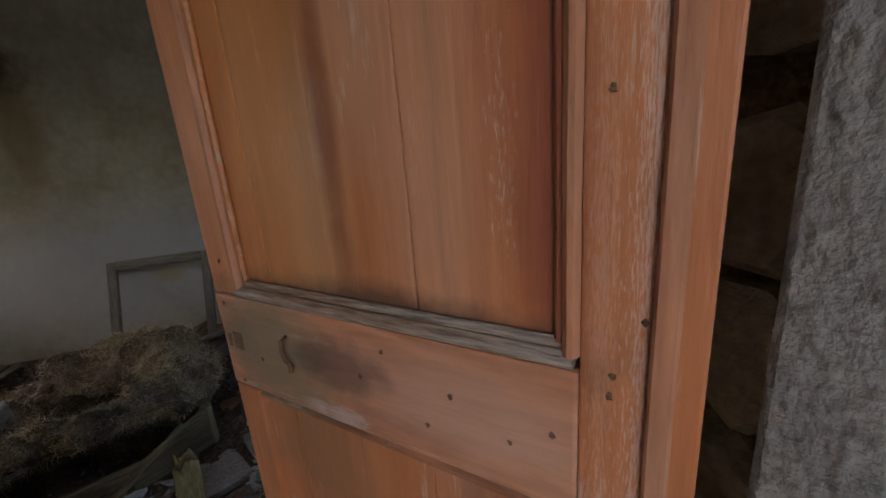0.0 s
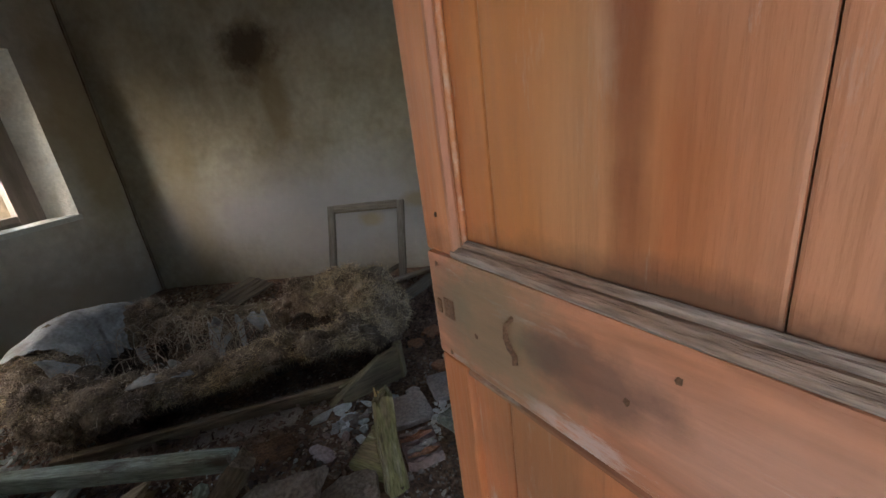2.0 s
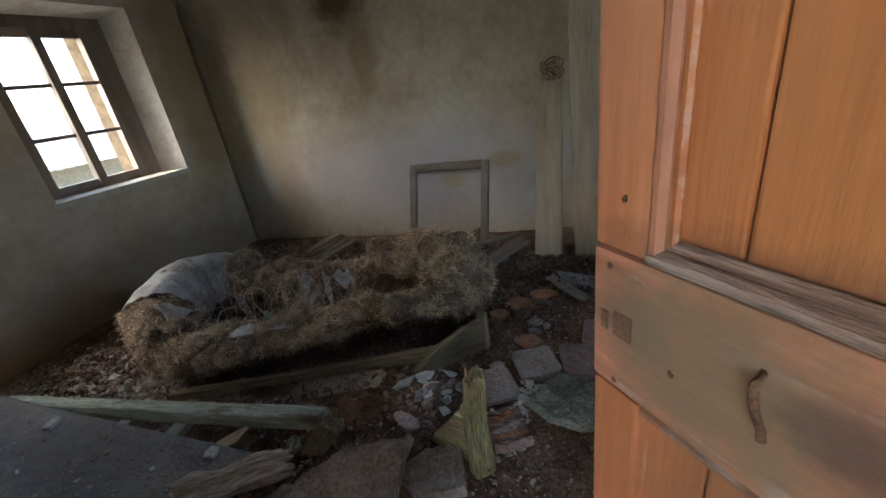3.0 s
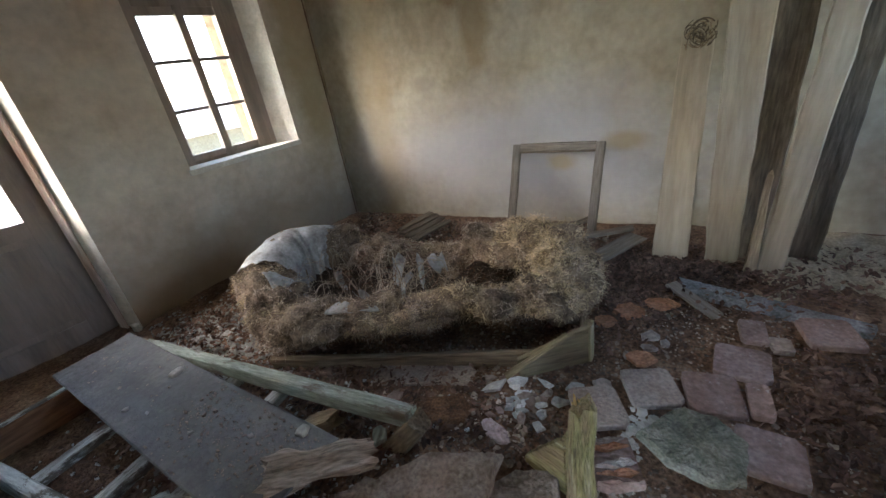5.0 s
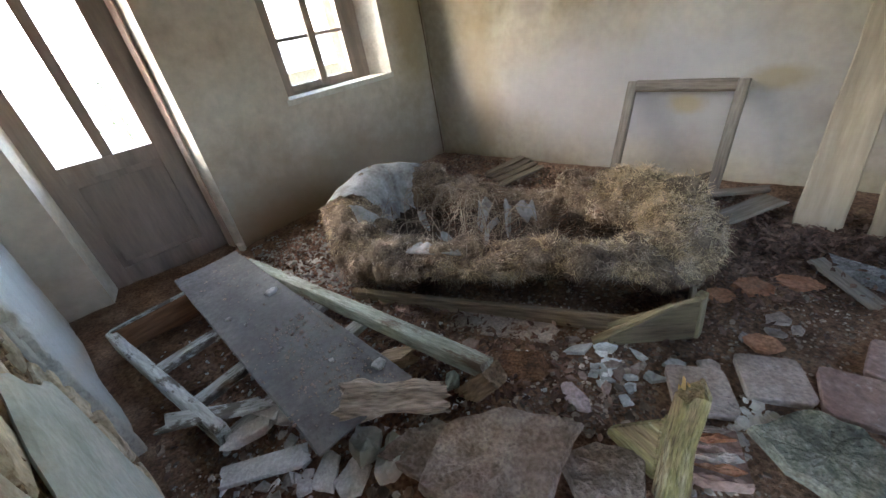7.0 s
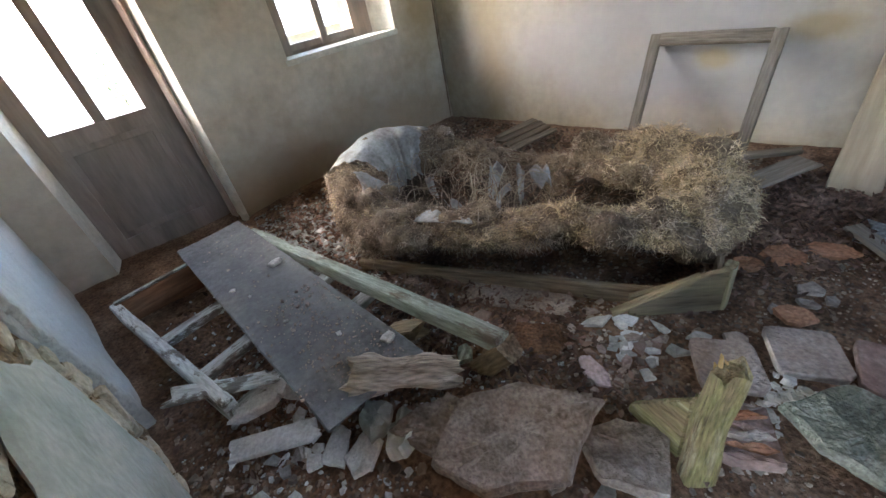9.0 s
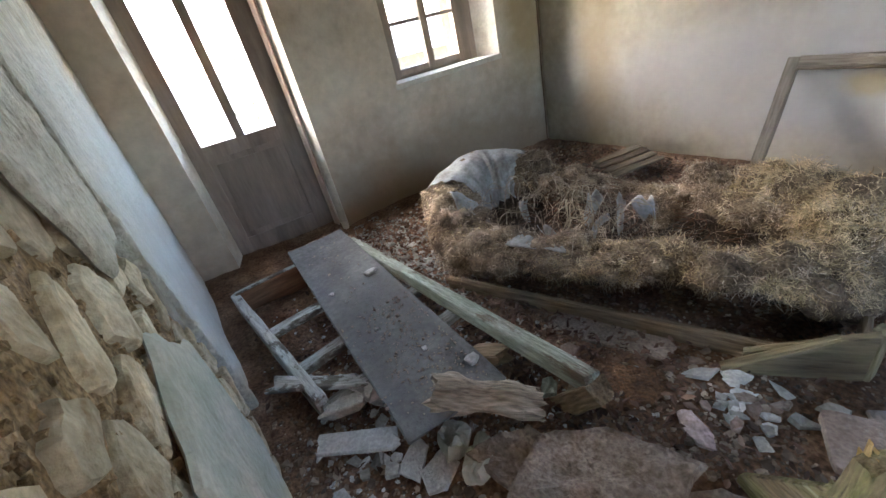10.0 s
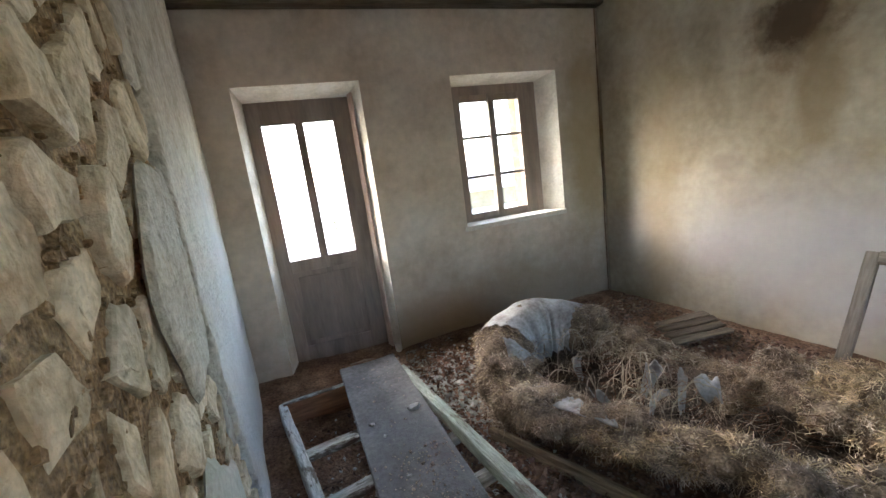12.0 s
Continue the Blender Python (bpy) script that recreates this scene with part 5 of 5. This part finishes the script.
hearth()
plank_thing("floor_board", (0.99, 0.05, 0.04), (0.80, -0.16, 0.015), 0.07, 0.02, 34, GREYWOOD, "damp grey board at the hearth", "plank")


# ---- loose litter ----
dust_maker = None


def litter(name, count, seed, region, make, material, label, category):
    rnd = random.Random(seed)
    vs, fs = [], []
    for _ in range(count):
        x, y = region(rnd)
        if make is not dust_maker and any(((x - a) * c + (y - b) * s) ** 2 / (p * p) + ((y - b) * c - (x - a) * s) ** 2 / (q * q) < 1.1 for a, b, c, s, p, q in KEEP):
            continue
        make(rnd, x, y, floor_z(x, y), vs, fs)
    return tagged(raw(name, vs, fs, material), label, category, kind="stuff")


def a_leaf(rnd, x, y, z, vs, fs):
    L, W = rnd.uniform(0.009, 0.023), rnd.uniform(0.005, 0.011)
    m = pose(x, y, z + rnd.uniform(0.004, 0.022), rnd.uniform(-45, 45), rnd.uniform(-45, 45), rnd.uniform(0, 360))
    c = rnd.uniform(-0.6, 0.9) * W
    b = len(vs)
    for px, py, pz in ((-L, 0, 0), (-L * 0.3, -W, c), (L * 0.5, -W * 0.8, c), (L * 1.1, 0, c * 0.4), (L * 0.5, W * 0.8, c), (-L * 0.3, W, c), (0, 0, 0)):
        vs.append(tuple(m @ Vector((px, py, pz))))
    fs += [(b, b + 1, b + 6), (b + 1, b + 2, b + 6), (b + 2, b + 3, b + 6), (b + 3, b + 4, b + 6), (b + 4, b + 5, b + 6), (b + 5, b, b + 6)]


def a_chip(lo, hi):
    def make(rnd, x, y, z, vs, fs):
        r = rnd.uniform(lo, hi) * (1 if rnd.random() < 0.85 else 1.8)
        m = pose(x, y, z + r * 0.2, rnd.uniform(-30, 30), rnd.uniform(-30, 30), rnd.uniform(0, 360))
        n = rnd.randint(4, 6)
        b = len(vs)
        h = r * rnd.uniform(0.3, 0.9)
        for zz, k in ((-h * 0.5, 0.9), (h * 0.5, 0.75)):
            for i in range(n):
                a = 2 * math.pi * i / n + rnd.uniform(-0.3, 0.3)
                q = r * k * rnd.uniform(0.7, 1.2)
                vs.append(tuple(m @ Vector((math.cos(a) * q * 1.3, math.sin(a) * q, zz + rnd.uniform(-0.2, 0.2) * h))))
        fs.append(tuple(b + n + i for i in range(n)))
        fs += [(b + i, b + (i + 1) % n, b + n + (i + 1) % n, b + n + i) for i in range(n)]
    return make


def around(*spots):
    def region(rnd):
        cx, cy, sx, sy = rnd.choice(spots)
        return min(max(rnd.gauss(cx, sx), -1.3), 1.6), min(max(rnd.gauss(cy, sy), -1.2), 2.9)
    return region


litter("leaf_litter", 6000, 1, around((1.15, 0.25, 0.2, 0.16), (1.15, 0.1, 0.22, 0.2), (0.42, -0.5, 0.16, 0.12), (1.3, 1.0, 0.2, 0.5), (0.9, 0.3, 0.2, 0.15), (1.25, -0.1, 0.15, 0.2)), a_leaf, LEAF, "dry brown curled leaves scattered over the floor", "leaves")
litter("leaf_litter", 3800, 2, around((-0.32, 1.75, 0.14, 0.35), (-0.35, 1.2, 0.1, 0.3), (-0.9, 1.6, 0.2, 0.4), (-0.2, 0.75, 0.2, 0.25), (-0.25, 2.4, 0.2, 0.25)), a_leaf, LEAF, "dry brown leaf crumbs scattered over the rubble", "leaves")
litter("rubble", 9000, 3, lambda rnd: (rnd.uniform(-1.3, 0.9), rnd.uniform(-0.7, 1.3)), a_chip(0.002, 0.007), GRAVEL, "small mixed rubble and grit on the floor", "rubble")
litter("rubble", 2200, 4, around((-0.9, 0.85, 0.2, 0.3), (-0.1, 0.4, 0.16, 0.12), (-0.6, 0.6, 0.25, 0.25), (-1.0, 1.2, 0.15, 0.25)), a_chip(0.003, 0.011), GRAVEL, "coarse plaster rubble around the fallen boards", "rubble")
litter("rubble", 1500, 5, around((-0.05, 2.3, 0.2, 0.2), (-0.4, 2.3, 0.12, 0.3), (-0.35, 1.9, 0.06, 0.3)), a_chip(0.005, 0.016), SHARD, "crumbled plaster heap by the wall", "rubble")
litter("rubble", 1500, 8, lambda rnd: (rnd.uniform(1.0, 1.6), rnd.uniform(0.5, 2.8)), a_chip(0.004, 0.014), GRAVEL, "grey crumbs along the foot of the wall", "rubble")
litter("leaf_litter", 1100, 9, lambda rnd: (rnd.uniform(0.95, 1.6), rnd.uniform(0.7, 2.7)), a_leaf, LEAF, "dry leaves along the foot of the wall", "leaves")
litter("leaf_litter", 500, 10, around((1.35, -0.55, 0.2, 0.2), (1.0, -0.4, 0.12, 0.2)), lambda rnd, x, y, z, vs, fs: a_leaf(rnd, x, y, z + 0.035, vs, fs), LEAF, "dry leaves blown onto the hearth", "leaves")
litter("plaster_flakes", 900, 21, around((-1.0, 1.05, 0.14, 0.16), (-0.85, 0.75, 0.16, 0.14), (-0.95, 1.65, 0.15, 0.3), (-0.45, 0.95, 0.14, 0.2), (-0.3, 2.1, 0.1, 0.25)), a_chip(0.003, 0.011), WHITE, "white plaster flakes strewn over the dark floor", "rubble")
litter("pebbles", 220, 6, around((0.01, 0.02, 0.05, 0.06), (0.08, -0.03, 0.05, 0.05)), a_chip(0.007, 0.013), REVEAL, "cream pebbles among the tiles", "pebbles")


def on_board(rnd):
    return rnd.gauss(-0.72, 0.09), rnd.uniform(0.9, 1.55) if rnd.random() < 0.8 else rnd.uniform(0.9, 2.5)


def dust(rnd, x, y, z, vs, fs):
    a_chip(0.0015, 0.005)(rnd, max(-0.92, min(-0.6, x)), y, 0.146 + 0.03 * (2.6 - y) / 1.74, vs, fs)


dust_maker = dust
litter("grit", 560, 7, on_board, dust, SLABSTONE, "fine grit scattered on the dark board", "rubble")


# ---- west wall: broken plaster and bare stones ----
def plaster_edge(z):
    return 1.13 + 0.05 * noise.noise(Vector((z * 2.2, 3, 0))) + 0.03 * noise.noise(Vector((z * 9, 7, 0))) + 0.36 * max(0.0, min(1.0, (1.0 - z) / 0.95)) + 0.30 * max(0.0, z - 1.45)


def plaster_skin():
    bm = bmesh.new()
    ds, dz = 0.022, 0.022
    grid = {}
    for j in range(int(2.6 / dz)):
        for i in range(int(1.92 / ds)):
            s, z = 1.06 + i * ds, -0.1 + j * dz
            if s < plaster_edge(z) or s > 2.965:
                continue
            q = []
            for a, b in ((0, 0), (1, 0), (1, 1), (0, 1)):
                k = (i + a, j + b)
                if k not in grid:
                    ss, zz = 1.06 + k[0] * ds, -0.1 + k[1] * dz
                    jit = 0.016 if ss < plaster_edge(zz) + 0.05 else 0.0
                    bulge = 0.016 + 0.010 * noise.noise(Vector((ss * 2.5, zz * 2.0, 4))) + 0.018 * math.exp(-((ss - plaster_edge(zz) - 0.035) / 0.035) ** 2) + 0.004 * noise.noise(Vector((ss * 14, zz * 14, 6)))
                    grid[k] = bm.verts.new(west(ss + jit * noise.noise(Vector((ss * 50, zz * 50, 1))), zz + jit * noise.noise(Vector((ss * 50, zz * 50, 8))), bulge))
                q.append(grid[k])
            bm.faces.new(q)
    edges = [e for e in bm.edges if e.is_boundary]
    ext = bmesh.ops.extrude_edge_only(bm, edges=edges)
    for v in [g for g in ext["geom"] if isinstance(g, bmesh.types.BMVert)]:
        v.co -= WN * 0.04
    part("plaster_skin", bm, PLASTER_W, wall_w, "thick pale plaster with a broken edge", True)


plaster_skin()


def wall_flake(name, s, z, rs, rz, th, out, seed, sides, mt, label, turn=0.0, jag=0.15):
    ob = part(name, rockslab(sides, rs, rz, th, seed, jag, 0.08), mt, wall_w, label)
    x, y, n = WD, Vector((0, 0, 1)), WN
    o = west(s, z, out)
    m = Matrix(((x.x, y.x, n.x, o.x), (x.y, y.y, n.y, o.y), (x.z, y.z, n.z, o.z), (0, 0, 0, 1)))
    ob.matrix_world = m @ pose(0, 0, 0, 0, 0, turn)


wall_flake("plaster_flake", 1.02, 1.17, 0.25, 0.26, 0.016, 0.012, 301, 6, PLASTER_W, "large loose plaster flake", 8)
wall_flake("plaster_flake", 1.22, 1.85, 0.16, 0.26, 0.014, 0.004, 305, 6, PLASTER_W, "large loose plaster flake", -6)
wall_flake("plaster_flake", 0.78, 0.36, 0.40, 0.46, 0.018, 0.006, 302, 6, PLASTER_G, "green-grey plaster slab on the lower wall", 20, 0.10)
wall_flake("plaster_flake", 1.24, 0.72, 0.06, 0.14, 0.012, 0.004, 303, 6, PLASTER_W, "narrow plaster flake", 15)


def clip_cell(poly, p, q):
    """The part of a polygon that lies nearer to p than to q."""
    mid, d = (p + q) / 2, q - p
    out = []
    for a, b in zip(poly, poly[1:] + poly[:1]):
        fa, fb = (a - mid).dot(d), (b - mid).dot(d)
        if fa <= 0:
            out.append(a)
        if fa * fb < 0:
            out.append(a + (b - a) * (fa / (fa - fb)))
    return out


def rubble_stones():
    rnd = random.Random(12)
    # the stones that lie bare, then smaller ones that fill the rest of the wall
    seeds = [Vector(p) for p in ((0.30, 1.48), (0.38, 1.31), (0.27, 1.13), (0.395, 1.16), (0.50, 1.36), (0.51, 1.245), (0.60, 1.13), (0.70, 1.31), (0.53, 1.04), (0.62, 0.955),
                                 (0.55, 1.475), (0.72, 1.51), (0.85, 1.44), (0.44, 1.62), (0.63, 1.64), (0.86, 1.62), (1.02, 1.52), (0.42, 0.93), (0.30, 0.96), (0.48, 0.80), (0.66, 0.80), (0.75, 1.10), (0.90, 1.02))]
    fixed = len(seeds)
    for _ in range(5000):
        p = Vector((rnd.uniform(-0.02, 1.34), rnd.uniform(-0.1, 2.55)))
        if all((p - q).length > (0.115 if i < fixed else 0.125 * (0.7 if rnd.random() < 0.3 else 1.1)) for i, q in enumerate(seeds)):
            seeds.append(p)
    for k, p in enumerate(seeds):
        poly = [Vector(v) for v in ((-0.03, -0.2), (1.40, -0.2), (1.40, 2.65), (-0.03, 2.65))]
        for j, q in enumerate(seeds):
            if j != k and (p - q).length < 0.6:
                poly = clip_cell(poly, p, q)
        if len(poly) < 3:
            continue
        c = sum(poly, Vector((0, 0))) / len(poly)
        if c.x > plaster_edge(c.y) + 0.02 or (c.y < 0.70 and abs(c.x - 0.78) < 0.28):
            continue
        gap = rnd.uniform(0.010, 0.032)
        pts = []
        for a, b in zip(poly, poly[1:] + poly[:1]):
            for f in (0.0, 0.33, 0.67):
                v = a + (b - a) * f
                r = (v - c).length
                v = c + (v - c) * max(0.35, (r - gap) / r) * (1 + rnd.uniform(-0.09, 0.05) - (0.06 if f == 0 else 0))
                pts.append(v)
        th = rnd.uniform(0.004, 0.016)
        tilt = Vector((rnd.uniform(-0.09, 0.06), rnd.uniform(-0.07, 0.07)))
        bm = bmesh.new()
        n = len(pts)

        def out_at(v, lift):
            return lift + (v - c).dot(tilt) + 0.006 * noise.noise(Vector((v.x * 16, v.y * 16, k))) + 0.003 * noise.noise(Vector((v.x * 45, v.y * 45, k)))

        rings = [[bm.verts.new(west(v.x, v.y, -0.05)) for v in pts]]
        for f, lift in ((1.0, -0.012), (0.985, th * 0.55), (0.92, th), (0.72, th * 1.02), (0.42, th * 1.08)):
            rings.append([bm.verts.new(west(*(c + (v - c) * f), out_at(c + (v - c) * f, lift * (rnd.uniform(0.7, 1.2) if f > 0.95 else 1)))) for v in pts])
        for a, b in zip(rings, rings[1:]):
            for i in range(n):
                bm.faces.new((a[i], a[(i + 1) % n], b[(i + 1) % n], b[i]))
        bm.faces.new(rings[-1])
        part("stone", bm, STONE, wall_w)


rubble_stones()


def wall_crumbs():
    """Small stones and clods bedded in the mud between the large stones."""
    rnd = random.Random(31)
    vs, fs = [], []
    for _ in range(2600):
        s_, z_ = rnd.uniform(0.1, 1.35), rnd.uniform(0.0, 2.4)
        if s_ > plaster_edge(z_) + 0.03:
            continue
        r = rnd.uniform(0.004, 0.013)
        o, n = len(vs), 5
        for out, k in ((-0.02, 1.1), (r * 0.6 - 0.003, 0.7)):
            for i in range(n):
                a = 2 * math.pi * i / n + rnd.uniform(-0.3, 0.3)
                q = r * k * rnd.uniform(0.7, 1.3)
                vs.append(tuple(west(s_ + math.cos(a) * q, z_ + math.sin(a) * q, out + rnd.uniform(-0.002, 0.002))))
        fs.append(tuple(o + n + i for i in range(n)))
        fs += [(o + i, o + (i + 1) % n, o + n + (i + 1) % n, o + n + i) for i in range(n)]
    tagged(raw("mortar_crumbs", vs, fs, MUD, wall_w), kind="stuff")


wall_crumbs()
for k in range(9):
    bm = blob(7, 0.10, 0.10, 0.06, 400 + k, 0.2, 0.4)
    tagged(part("stone", bm, STONE, jamb)).matrix_world = pose(-1.13, -0.93, 0.15 + 0.21 * k, -90, 0, 0)


# ---- outside ----
def shed():
    s = thing("shed", "low tan shed with a pale tiled roof, far across the yard", "shed")
    part("wall", block(1.0, 16.0, 14.0, 18.0, -0.3, 0.35, 0.0), TAN, s)
    bm = bmesh.new()
    for k in range(60):
        x = 0.8 + k * 0.26
        block(x, x + 0.2, 13.7, 16.2, 0, 0.05, 0.0, bm)
    for v in bm.verts:
        v.co.z += 0.36 + (v.co.y - 13.7) * 0.42
    part("roof", bm, ROOFTILE, s)


shed()


def shrub():
    b = thing("shrub", "sparse thin-leaved shrub standing in the bright yard", "shrub")
    rnd = random.Random(44)
    vs, fs = [], []
    for k in range(16):
        q = Vector((-0.42 + rnd.uniform(-0.05, 0.05), 7.0 + rnd.uniform(-0.05, 0.05), -0.3))
        d = Vector((rnd.uniform(-0.28, 0.28), rnd.uniform(-0.28, 0.28), 1)).normalized()
        pts = [q]
        for j in range(11):
            d = (d + Vector((rnd.uniform(-1, 1), rnd.uniform(-1, 1), rnd.uniform(-0.3, 0.5))) * 0.14).normalized()
            q = q + d * rnd.uniform(0.13, 0.19)
            pts.append(q)
            for _ in range(4 if j > 4 else 0):
                c = q + Vector((rnd.uniform(-0.07, 0.07), rnd.uniform(-0.07, 0.07), rnd.uniform(-0.07, 0.07)))
                m = pose(c.x, c.y, c.z, rnd.uniform(0, 360), rnd.uniform(-70, 70), rnd.uniform(0, 360))
                o = len(vs)
                vs += [tuple(m @ Vector(p)) for p in ((-0.025, 0, 0), (0, 0.009, 0.003), (0.028, 0, 0), (0, -0.009, 0.003))]
                fs.append((o, o + 1, o + 2, o + 3))
        part("stem", tube(pts, rnd.uniform(0.004, 0.008), 5), ROTWOOD, b)
    raw("leaves", vs, fs, GREENERY, b)


shrub()
